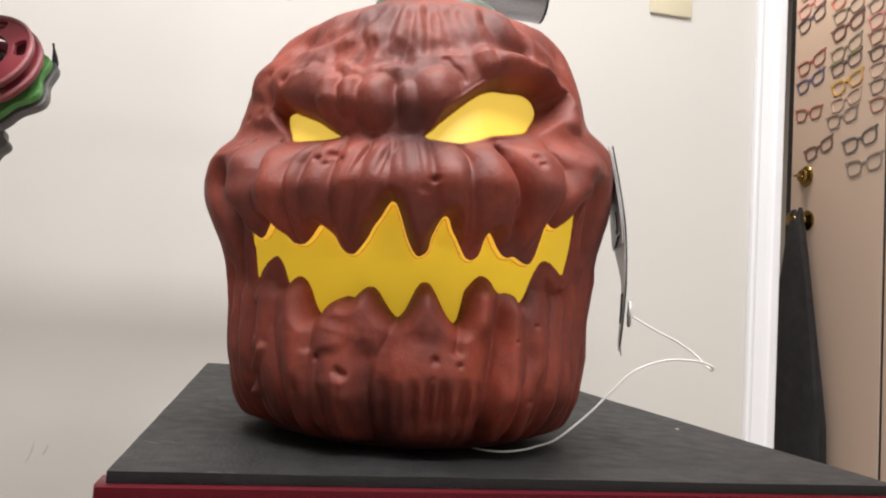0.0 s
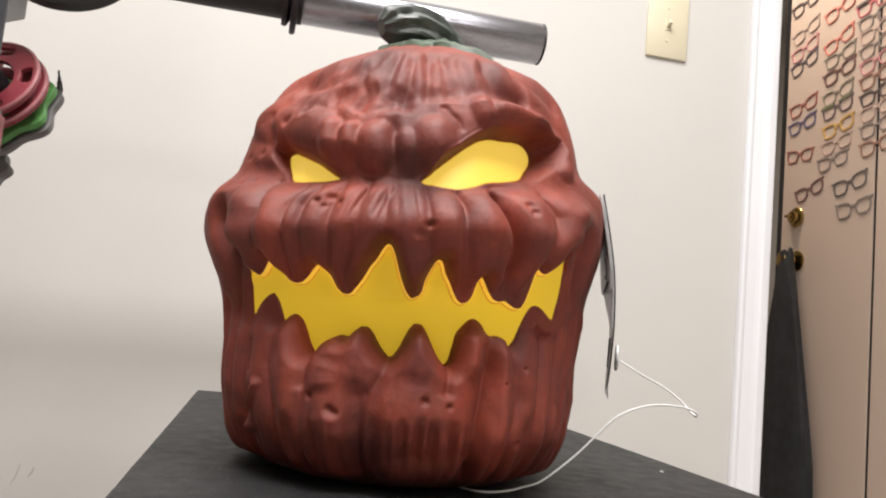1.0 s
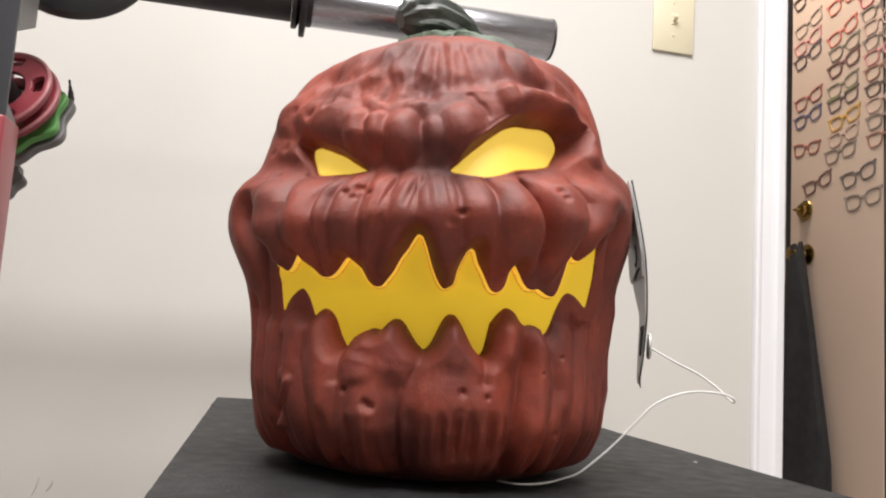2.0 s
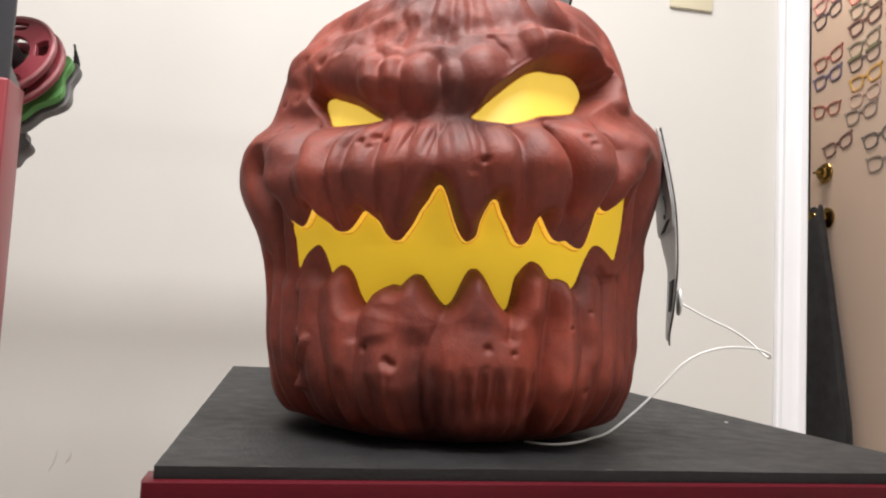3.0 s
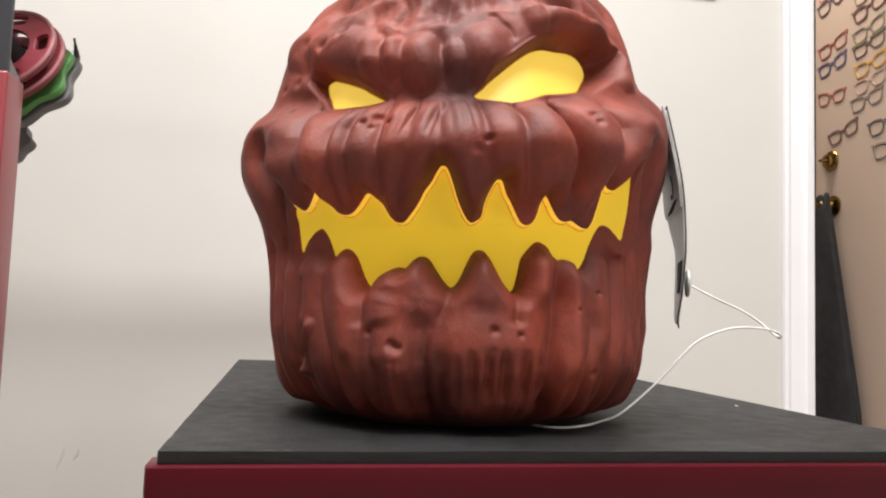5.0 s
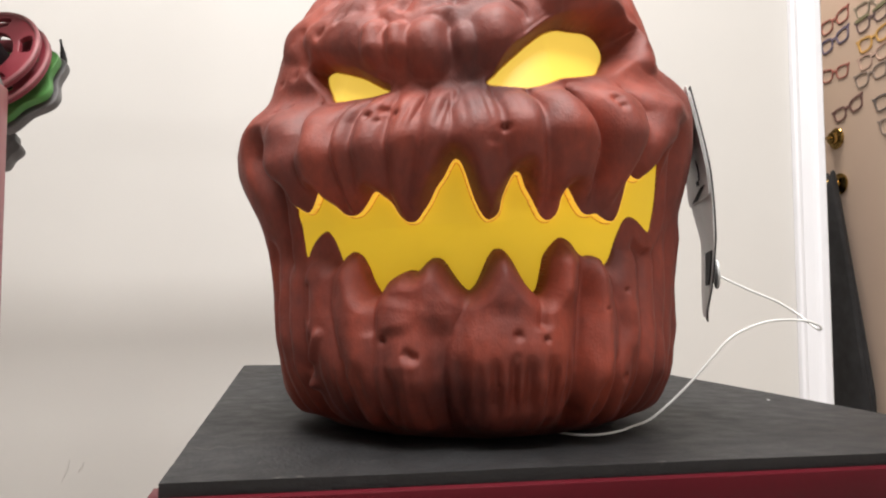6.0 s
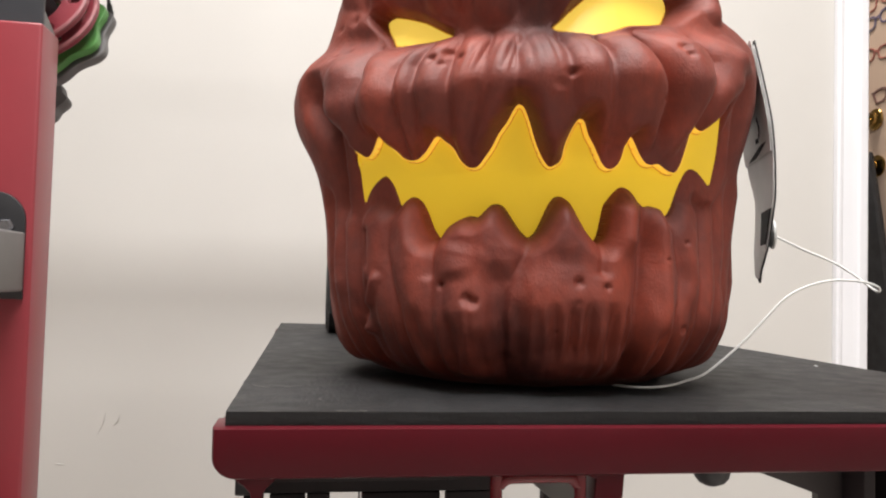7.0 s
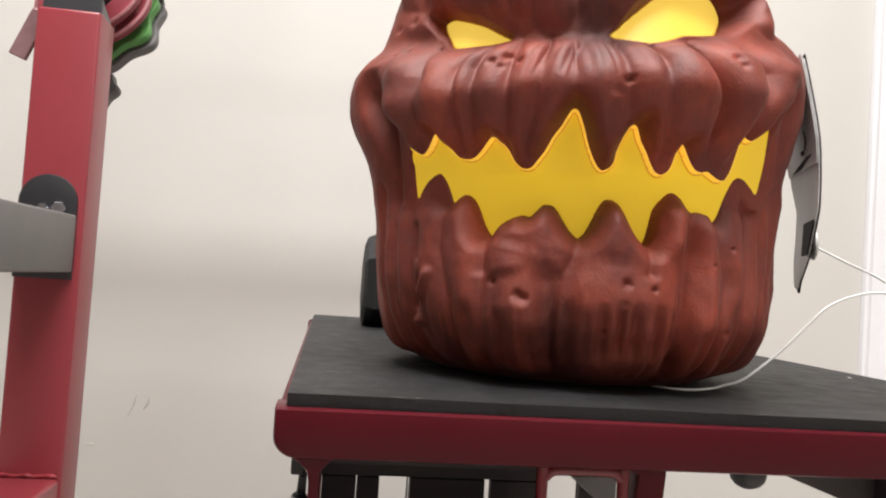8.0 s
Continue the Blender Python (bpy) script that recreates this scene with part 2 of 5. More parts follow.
def prism(outline, depth, m, bevel=0.0, holes=()):
    """A flat outline in x, y of the pose m, extruded by depth along z, with bevelled rims."""
    bm = bmesh.new()
    loops = [outline, *holes]
    edges = []
    for loop in loops:
        vs = [bm.verts.new((x, y, 0)) for x, y in loop]
        edges += [bm.edges.new((vs[i], vs[(i + 1) % len(vs)])) for i in range(len(vs))]
    bmesh.ops.triangle_fill(bm, use_beauty=True, use_dissolve=False, edges=edges)
    made = bmesh.ops.extrude_face_region(bm, geom=bm.faces[:])
    bmesh.ops.translate(bm, verts=[g for g in made["geom"] if isinstance(g, bmesh.types.BMVert)], vec=(0, 0, depth))
    bmesh.ops.recalc_face_normals(bm, faces=bm.faces[:])
    if bevel:
        rim = [e for e in bm.edges if len(e.link_faces) == 2 and e.calc_face_angle(0) > 1.2 and abs(e.verts[0].co.z - e.verts[1].co.z) < 1e-6]
        bmesh.ops.bevel(bm, geom=rim, offset=bevel, segments=2, profile=0.5, affect="EDGES")
    bmesh.ops.transform(bm, matrix=m, verts=bm.verts)
    return bm


# ---- the room ----
WALL_Y, DOOR_L, DOOR_R, TOP = 0.9, 0.952, 1.78, 2.06
setting("floor", box(-2.6, 2.6, -3.2, 3.4, -0.1, 0), FLOOR, "grey-brown tiled floor of the room", "floor")
setting("ceiling", box(-2.6, 2.6, -3.2, 3.4, CEILING, CEILING + 0.1), CEIL, "white painted ceiling above the room", "ceiling")
bm = box(-2.6, DOOR_L, WALL_Y, WALL_Y + 0.1, 0, CEILING)
box(DOOR_R, 2.6, WALL_Y, WALL_Y + 0.1, 0, CEILING, bm=bm)
box(DOOR_L, DOOR_R, WALL_Y, WALL_Y + 0.1, TOP, CEILING, bm=bm)
wall_back = setting("wall_back", bm, WALL, "cream painted wall behind the stand, with a doorway", "wall")
for xa, za, xb, zb, wide in ((-0.2526, 0.3814, -0.2632, 0.3490, 0.0024), (-0.2339, 0.3777, -0.2415, 0.3609, 0.0026), (-0.3186, 0.3074, -0.3048, 0.3068, 0.0018)):
    line = smooth_path([(xa, WALL_Y + 0.0002, za), ((xa + xb) / 2 + 0.0014, WALL_Y + 0.0002, (za + zb) / 2), (xb, WALL_Y + 0.0002, zb)], 5)
    part("scuff_mark", sweep(line, [wide * 0.25 + wide * 0.5 * math.sin(math.pi * k / 10) for k in range(11)], 6), SCUFF, wall_back, "faint grey scuff on the paint")
setting("wall_left", box(-2.7, -2.6, -3.2, 3.4, 0, CEILING), WALL, "cream painted side wall", "wall")
setting("wall_right", box(2.6, 2.7, -3.2, 3.4, 0, CEILING), WALL, "cream painted side wall", "wall")
setting("wall_front", box(-2.6, 2.6, -3.3, -3.2, 0, CEILING), WALLFRONT_DIM, "unseen grey-brown wall facing the stand, darkened to cut bounced light", "wall")
setting("wall_next_room", box(-2.6, 2.6, 3.4, 3.5, 0, CEILING), WALL, "cream painted wall of the next room", "wall")


def casing(x0, x1, y, z0, z1, name):
    """Moulded door casing: a stepped profile run up the side of the opening."""
    w = x1 - x0
    profile = [(0, 0), (0, 0.010), (0.05, 0.013), (0.12, 0.013), (0.2, 0.011), (0.5, 0.014), (0.62, 0.016), (0.7, 0.019), (0.93, 0.019), (1.0, 0.016), (1.0, 0)]
    bm = bmesh.new()
    lo = [bm.verts.new((x0 + u * w, y - d, z0)) for u, d in profile]
    hi = [bm.verts.new((x0 + u * w, y - d, z1)) for u, d in profile]
    n = len(profile)
    for i in range(n):
        bm.faces.new((lo[i], lo[(i + 1) % n], hi[(i + 1) % n], hi[i]))
    bm.faces.new(lo[::-1])
    bm.faces.new(hi)
    bmesh.ops.recalc_face_normals(bm, faces=bm.faces[:])
    return setting(name, bm, TRIM, "white moulded door casing beside the doorway", "trim")


casing(0.8985, DOOR_L, WALL_Y - 0.001, 0, TOP + 0.07, "trim_door_left")
casing(DOOR_R + 0.07, DOOR_R, WALL_Y - 0.001, 0, TOP + 0.07, "trim_door_right")
setting("trim_door_head", box(DOOR_L, DOOR_R, WALL_Y - 0.018, WALL_Y - 0.001, TOP, TOP + 0.07, 0.002), TRIM, "white door casing over the doorway", "trim")
bm = box(DOOR_L - 0.001, DOOR_L + 0.012, WALL_Y + 0.002, WALL_Y + 0.1, 0, TOP - 0.013)
box(DOOR_L - 0.001, DOOR_R, WALL_Y + 0.002, WALL_Y + 0.1, TOP - 0.012, TOP + 0.001, bm=bm)
setting("trim_jamb", bm, TRIM, "white painted door jamb lining the opening", "trim")

# light switch on the wall
sw = thing("light_switch", (0.726, WALL_Y, 1.16), "ivory toggle light switch on the cream wall", "light switch")
plate = part("cover_plate", box(0.686, 0.767, WALL_Y - 0.006, WALL_Y, 1.16, 1.285, 0.003), IVORY, sw, smooth=True)
part("toggle_slot", box(0.721, 0.731, WALL_Y - 0.0075, WALL_Y - 0.005, 1.212, 1.235, 0.0008), IVORY, plate)
bm = box(0.7225, 0.7295, WALL_Y - 0.018, WALL_Y - 0.006, 1.2165, 1.2245, 0.0015)
bmesh.ops.rotate(bm, verts=bm.verts, cent=(0.726, WALL_Y - 0.006, 1.222), matrix=Euler((radians(-24), 0, 0)).to_matrix())
part("toggle", bm, IVORY, sw)
for z in (1.192, 1.254):
    part("screw", lathe([(0, 0.0012), (0.0026, 0.0012), (0.0032, 0)], pose(0.726, WALL_Y - 0.006, z, 90), 14), IVORY, plate)

# ---- the open door with its eyeglasses ----
DX = 1.70
door = tagged(new("door_1"), "beige painted door standing open, with brass fittings", "door", "", "structure")
origin[door] = Vector((0, 0, 0))
part("door_leaf", box(DX, DX + 0.04, 1.502, 1.905, 0.01, 2.03, 0.002), DOOR, door)
part("door_leaf", box(DX, DX + 0.04, 1.06, 1.490, 0.01, 2.03, 0.002), DOOR, door)
part("gap_strip", box(DX + 0.004, DX + 0.03, 1.4905, 1.5015, 0.01, 2.03), BLACKPL, door, "black strip between the door leaves")
part("edge_strip", box(DX + 0.002, DX + 0.04, 1.9055, 1.93, 0.01, 2.03), BLACKPL, door, "black strip along the latch edge")


def knob(name, y, z, profile, label):
    return part(name, lathe(profile, pose(DX, y, z, 0, -90), 28), BRASS, door, label, True)


bolt = knob("deadbolt", 1.828, 1.104, [(0, 0), (0.032, 0.0), (0.033, 0.004), (0.028, 0.010), (0.020, 0.012), (0.019, 0.022), (0.016, 0.024), (0, 0.024)], "brass deadbolt rose")
part("thumb_turn", box(DX - 0.042, DX - 0.022, 1.818, 1.838, 1.100, 1.108, 0.003), BRASS, bolt, "brass thumb turn", True)
knob("door_handle", 1.818, 0.962, [(0, 0), (0.032, 0), (0.033, 0.005), (0.024, 0.011), (0.012, 0.014), (0.011, 0.030), (0.018, 0.036), (0.026, 0.044), (0.027, 0.054), (0.022, 0.062), (0.010, 0.066), (0, 0.066)], "round brass door knob")

# black garment hung over the knob
g = bmesh.new()
rows_g, cols_g = 44, 26
grid = []
for i in range(rows_g + 1):
    v = i / rows_g
    z = 0.985 - v * 0.80
    half = 0.016 + 0.122 * min(1, v * 1.25) ** 0.8
    mid = 1.812 - 0.018 * v
    row = []
    for j in range(cols_g):
        a = 2 * math.pi * j / cols_g
        fold = 0.006 * math.sin(5 * a + 2.0 * v) * min(1, v * 2.5) + 0.004 * math.sin(9 * a + 1.3) * v
        row.append(g.verts.new((DX - 0.045 - (0.020 + 0.012 * v + fold) * math.sin(a), mid + (half + fold) * math.cos(a), z + 0.006 * math.cos(3 * a))))
    grid.append(row)
for a, b in zip(grid, grid[1:]):
    for j in range(cols_g):
        k = (j + 1) % cols_g
        g.faces.new((a[j], a[k], b[k], b[j]))
g.faces.new(grid[0])
g.faces.new(grid[-1][::-1])
bmesh.ops.recalc_face_normals(g, faces=g.faces[:])
garment = thing("black_garment", (DX - 0.045, 1.81, 0.96), "black cloth garment hanging from the brass door knob", "garment")
part("cloth", g, CLOTH, garment, smooth=True)
for y0, lift in ((1.800, 0.004), (1.826, 0.0)):
    strap = smooth_path([(DX - 0.052, y0 - 0.012, 0.930), (DX - 0.048, y0 - 0.008, 0.972), (DX - 0.040, y0, 0.990 + lift), (DX - 0.030, y0 + 0.006, 0.972), (DX - 0.028, y0 + 0.008, 0.935)], 6)
    part("strap", sweep(strap, 0.0065, 8), CLOTH, garment, smooth=True)


def rim(cx, cy, w, h, flare, n=20):
    """A rounded lens outline, wider at the top."""
    out = []
    for k in range(n):
        a = 2 * math.pi * k / n
        c, s = math.cos(a), math.sin(a)
        x = w * math.copysign(abs(c) ** 0.62, c)
        y = h * math.copysign(abs(s) ** 0.68, s)
        out.append((cx + x * (1 + 0.12 * y / h) , cy + y + flare * x * (y > 0)))
    return out


def eyeglasses(y, z, tilt, material, scale=1.0, thick=0.0042, brow=None):
    """A spectacle front lying flat on the door, bridge and hinge lugs included."""
    m = Matrix.Translation((DX, y, z)) @ Matrix(((0, 0, -1, 0), (-1, 0, 0, 0), (0, 1, 0, 0), (0, 0, 0, 1))) @ pose(0, 0, 0, 0, 0, tilt) @ Matrix.Scale(scale, 4)
    bm = bmesh.new()
    for s in (-1, 1):
        fl = 0.10 * s
        join(bm, prism(rim(s * 0.036, 0, 0.028, 0.022, fl), 0.0035, m, 0, [rim(s * 0.036, -0.0005, 0.028 - thick, 0.022 - thick, fl)]))
        join(bm, prism([(s * 0.060, 0.012), (s * 0.070, 0.017), (s * 0.070, 0.023), (s * 0.058, 0.021)], 0.0036, m))
    join(bm, prism([(-0.0095, 0.004), (0.0095, 0.004), (0.0105, 0.0095), (0, 0.0115), (-0.0105, 0.0095)], 0.0036, m))
    ob = part("spectacle_frame", bm, material)
    tagged(ob, "", "eyeglasses", "eyeglasses on the door")
    if brow:
        bb = bmesh.new()
        for s in (-1, 1):
            join(bb, prism([(s * 0.008, 0.015), (s * 0.062, 0.0155), (s * 0.064, 0.025), (s * 0.036, 0.0245), (s * 0.010, 0.0215)], 0.0045, m))
        part("brow_bar", bb, brow, ob)
    return ob


def frame_paint(name, col):
    col = [0.75 * c + 0.25 * d for c, d in zip(col, (0.55, 0.42, 0.36))]
    return mat("frame_" + name, col, 0.35, var=0.06, scale=60)


F = {n: frame_paint(n, c) for n, c in {
    "black": (0.02, 0.02, 0.025), "coral": (0.65, 0.16, 0.11), "grey": (0.23, 0.20, 0.18), "palegrey": (0.42, 0.34, 0.29), "pink": (0.60, 0.24, 0.26),
    "greygreen": (0.24, 0.23, 0.17), "navy": (0.03, 0.03, 0.07), "maroon": (0.09, 0.018, 0.022), "brown": (0.30, 0.13, 0.09), "redbrown": (0.32, 0.055, 0.045),
    "purple": (0.07, 0.045, 0.07), "palepink": (0.56, 0.40, 0.34), "blue": (0.035, 0.05, 0.17), "yellow": (0.62, 0.36, 0.05), "teal": (0.045, 0.06, 0.07), "green": (0.10, 0.14, 0.05),
    "rose": (0.55, 0.08, 0.12)}.items()}
WORD = {"palegrey": "pale grey", "greygreen": "grey-green", "redbrown": "reddish brown", "palepink": "pale pink"}
COLUMN_LATCH = [(1.827, 1.818, "black", 12, 1), (1.818, 1.723, "palegrey", 16, 1), (1.821, 1.661, "pink", 14, 1), (1.821, 1.613, "navy", 15, 1),
                (1.817, 1.468, "redbrown", 10, 1), (1.820, 1.408, "blue", 9, 1), (1.826, 1.306, "redbrown", -4, 0.95), (1.772, 1.182, "maroon", 13, 1)]
COLUMN_MIDDLE = [(1.662, 1.737, "coral", 14, 1), (1.661, 1.636, "coral", 17, 1), (1.654, 1.584, "greygreen", 10, 1), (1.655, 1.533, "maroon", 12, 1.05),
                 (1.659, 1.467, "greygreen", 11, 1), (1.659, 1.421, "purple", 9, 1), (1.653, 1.360, "yellow", 9, 1.02), (1.657, 1.308, "palepink", 8, 0.98),
                 (1.671, 1.258, "grey", 6, 1), (1.594, 1.174, "teal", 10, 1.05), (1.575, 1.100, "grey", 5, 1.08)]
COLUMN_GAP = [(1.523, 1.701, "rose", 8, 1), (1.515, 1.655, "grey", 10, 1), (1.507, 1.612, "palepink", 10, 1), (1.505, 1.566, "grey", 12, 1),
              (1.503, 1.519, "pink", 10, 1), (1.501, 1.472, "brown", 10, 1), (1.498, 1.421, "black", 10, 1), (1.496, 1.375, "palepink", 10, 1),
              (1.494, 1.324, "grey", 8, 1), (1.492, 1.269, "brown", 6, 1)]
COLUMN_HINGE = [(1.340, 1.560, "brown", 8, 1), (1.345, 1.430, "navy", 8, 1), (1.340, 1.300, "coral", 8, 1)]
for y, z, colour, tilt, size in COLUMN_LATCH + COLUMN_MIDDLE + COLUMN_GAP + COLUMN_HINGE:
    e = eyeglasses(y, z, tilt, F[colour], size, 0.0055 if colour in ("maroon", "yellow", "blue", "black") else 0.0042,
                   {"purple": F["green"], "rose": F["black"]}.get(colour))
    tagged(e, WORD.get(colour, colour) + " spectacle front fixed flat on the beige door")

# ---- the red stand with its rubber mat ----
MW, MD, H = 0.412, 0.610, 0.530
stand = thing("equipment_stand", (0.2, 0.3, 0), "dark red steel stand with rounded corners, topped by a mat", "stand")
bm = bmesh.new()
PT = H - 0.0055


def bar(x0, x1, y0, y1, z0, z1, r=0.004):
    return box(x0, x1, y0, y1, z0, z1, r, segments=3)


corner = [(-0.0044 + 0.0095 * (1 - math.cos(a)), PT - 0.0110 - 0.0090 * math.sin(a)) for a in [math.pi * k / 16 for k in range(9)]]
rail = [(-0.0044, PT)] + corner + [(MW - x, z) for x, z in corner[::-1]] + [(MW + 0.0044, PT)]
part("front_rail", prism(rail, 0.025, pose(0, 0.020, 0, 90), 0.0022), REDPAINT, stand, smooth=True)
part("back_rail", bar(-0.006, MW + 0.006, MD - 0.02, MD + 0.005, PT - 0.024, PT), REDPAINT, stand, smooth=True)
part("side_rail", bar(-0.0042, 0.018, 0.0205, MD - 0.0205, PT - 0.016, PT - 0.0004), REDPAINT, stand, smooth=True)
part("side_rail", bar(MW - 0.018, MW + 0.006, 0.0205, MD - 0.0205, PT - 0.024, PT - 0.0004), REDPAINT, stand, smooth=True)
part("deck", box(0.017, MW - 0.017, 0.019, MD - 0.019, PT - 0.006, PT - 0.0006), DARKSTEEL, stand)

# the mat: a slightly wavy sheet of rubber
mbm = bmesh.new()
nx, ny = 60, 60
top, low = [], []
for j in range(ny + 1):
    rt, rl = [], []
    for i in range(nx + 1):
        x, y = MW * i / nx, MD * j / ny
        ex = 0.0006 * noise.noise((x * 14, y * 14, 0.3))
        jag = 0.0004 * noise.noise((x * 60, 3.1, y * 60)) if j in (0, ny) or i in (0, nx) else 0
        rt.append(mbm.verts.new((x + (jag if i in (0, nx) else 0), y + (jag if j in (0, ny) else 0), H + ex * 0.5)))
        rl.append(mbm.verts.new((x, y, PT + 0.0001)))
    top.append(rt)
    low.append(rl)
for j in range(ny):
    for i in range(nx):
        mbm.faces.new((top[j][i], top[j][i + 1], top[j + 1][i + 1], top[j + 1][i]))
        mbm.faces.new((low[j][i], low[j + 1][i], low[j + 1][i + 1], low[j][i + 1]))
for i in range(nx):
    mbm.faces.new((low[0][i], low[0][i + 1], top[0][i + 1], top[0][i]))
    mbm.faces.new((low[ny][i + 1], low[ny][i], top[ny][i], top[ny][i + 1]))
for j in range(ny):
    mbm.faces.new((low[j + 1][0], low[j][0], top[j][0], top[j + 1][0]))
    mbm.faces.new((low[j][nx], low[j + 1][nx], top[j + 1][nx], top[j][nx]))
bmesh.ops.recalc_face_normals(mbm, faces=mbm.faces[:])
rubber_mat = tagged(part("rubber_mat", mbm, RUBBER, None, "", True), "black rubber mat with worn cut edges lying on the red stand", "mat")
rubber_mat.data.materials.append(RUBBER_SIDE_SHADE)
# faces not turned upwards take the shaded copy of the rubber
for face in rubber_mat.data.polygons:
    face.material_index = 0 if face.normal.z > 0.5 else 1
wear = smooth_path([(0.0051, 0.0774, H), (0.0094, 0.0724, H), (0.0128, 0.0706, H), (0.0139, 0.0765, H), (0.0178, 0.0772, H), (0.0226, 0.0715, H), (0.0256, 0.0769, H), (0.0286, 0.0774, H)], 4)
part("scratch", sweep(wear, 0.0003, 5), DUST, rubber_mat, "pale scratch in the rubber")
for x, y, length in ((0.012, 0.0012, 0.004), (0.043, 0.0010, 0.006), (0.052, 0.0012, 0.003), (0.205, 0.0012, 0.005), (0.248, 0.0010, 0.003)):
    part("nick", sweep([(x, y, H), (x + length, y + 0.0004, H)], [0.0004, 0.0002], 5), DUST, rubber_mat, "pale nick along the cut edge")

chip = bmesh.new()
bmesh.ops.create_icosphere(chip, subdivisions=1, radius=0.0014, matrix=pose(0.380, 0.187, H + 0.0008, 20, 10, 30) @ Matrix.Diagonal((2.3, 0.6, 0.35, 1)))
tagged(part("crumb", chip, CARDEDGE, None), "tiny white crumb lying on the black rubber mat", "crumb")

# frame below the deck
leg_l = [(0.0109, 0.012), (0.0150, 0.012), (0.0150, 0.4975), (0.0160, 0.4995), (0.0200, 0.5035), (0.0200, 0.5105), (0.004, 0.5105), (0.004, 0.5035), (0.0075, 0.5010), (0.0100, 0.4985), (0.0109, 0.494)]
part("leg", prism(leg_l, 0.014, pose(0, 0.0145, 0, 90), 0.0008), REDPAINT, stand, smooth=True)
leg_m = [(0.1510, 0.012), (0.1600, 0.012), (0.1629, 0.480), (0.1646, 0.5035), (0.1646, 0.512), (0.146, 0.512), (0.146, 0.5035), (0.1520, 0.5015), (0.1512, 0.494)]
part("leg", prism(leg_m, 0.016, pose(0, 0.018, 0, 90), 0.0008), REDPAINT, stand, smooth=True)
for x0, y0 in ((0.385, 0.0), (0.010, MD - 0.02), (0.385, MD - 0.02)):
    part("leg", bar(x0, x0 + 0.012, y0, y0 + 0.016, 0.012, PT - 0.0245, 0.0015), REDPAINT, stand, smooth=True)
part("flange", box(0.016, 0.106, 0.0205, 0.024, 0.4975, PT - 0.0065, 0.0004), DARKSTEEL, stand, "dark folded flange behind the rail")
part("shelf_rail", bar(0.0155, 0.1065, 0.006, 0.022, 0.470, 0.4822, 0.003), REDPAINT, stand, smooth=True)
loop = smooth_path([(0.1088, 0.002, 0.30), (0.1088, 0.002, 0.4935), (0.1095, 0.002, 0.4985), (0.1125, 0.002, 0.5018), (0.1175, 0.002, 0.5027), (0.1375, 0.002, 0.5027), (0.1420, 0.002, 0.5015), (0.1442, 0.002, 0.4985), (0.1448, 0.002, 0.4935), (0.1448, 0.002, 0.30)], 6)
part("tube_loop", sweep(loop, 0.0026, 14), REDGLOSS, stand, "glossy bent red tube under the front rail", True)
# dark uprights seen through the frame, with chinks between them
for x0, x1 in ((0.0166, 0.0317), (0.0323, 0.0421), (0.0560, 0.0903), (0.0933, 0.1165)):
    part("back_slat", box(x0, x1, 0.0302, 0.036, 0.05, 0.4899, 0.0004), DARKPLUM, stand)
part("thin_rod", sweep([(0.0547, 0.031, 0.05), (0.0547, 0.031, 0.492)], 0.0004, 8), GREYSTEEL, stand, "thin grey rod", True)
part("cross_bar", box(0.0100, 0.1160, 0.0302, 0.040, 0.4903, PT - 0.0065, 0.0005), DARKPLUM, stand)
part("foot_block", box(0.0030, 0.0094, 0.018, 0.030, 0.4925, 0.500, 0.001), BLACKPL, stand, "black plastic block")
fb = prism([(0.0051, 0.470), (0.0100, 0.470), (0.0100, 0.4924), (0.0066, 0.4924)], 0.008, pose(0, 0.026, 0, 90), 0.0006)
part("strut", fb, BLACKPL, stand, "black plastic strut beside the leg")
part("pivot_pin", lathe([(0, 0.0), (0.0032, 0), (0.0036, 0.001), (0.0036, 0.009), (0.0030, 0.010), (0, 0.010)], pose(0.0075, 0.0175, 0.4755, 15, 0, 0), 20), CHROME, stand, "bright steel pivot pin", True)
# inside the loop
part("brace_plate", prism([(0.1400, 0.4862), (0.1645, 0.4862), (0.1645, 0.4680), (0.1625, 0.4680)], 0.004, pose(0, 0.064, 0, 90), 0.0005), GREYSTEEL, stand, "grey diagonal brace plate")
part("caster", lathe([(0, 0.0), (0.011, 0), (0.013, 0.002), (0.013, 0.010), (0.011, 0.012), (0, 0.012)], pose(0.141, 0.106, 0.4500, 90), 32), BLACKPL, stand, "black round wheel", True)
for x0, x1 in ((0.1590, 0.1715),):
    part("back_slat", box(x0, x1, 0.1, 0.108, 0.05, PT - 0.0065, 0.0006), DARKPLUM, stand)
part("bumper", lathe([(0, 0.4854), (0.0030, 0.4857), (0.0062, 0.4872), (0.0083, 0.4898), (0.0090, 0.4925), (0.0090, PT - 0.006), (0, PT - 0.006)], pose(0.2295, 0.05, 0), 28), BLACKPL, stand, "black rubber bumper under the deck", True)
part("gusset", prism([(0.2690, 0.4855), (0.41, 0.4855), (0.41, 0.30), (0.3225, 0.30), (0.3207, 0.4669), (0.2837, 0.4800)], 0.006, pose(0, 0.104, 0, 90), 0.0005), DARKGREY, stand, "dark grey steel gusset plate")
part("gusset_tab", box(0.2690, 0.41, 0.0985, 0.1045, 0.4858, PT - 0.0062), DARKGREY, stand)
for x0 in (0.335, 0.352, 0.369):
    part("rib", bar(x0, x0 + 0.007, 0.078, 0.0975, 0.30, PT - 0.0065, 0.001), DARKPLUM, stand)

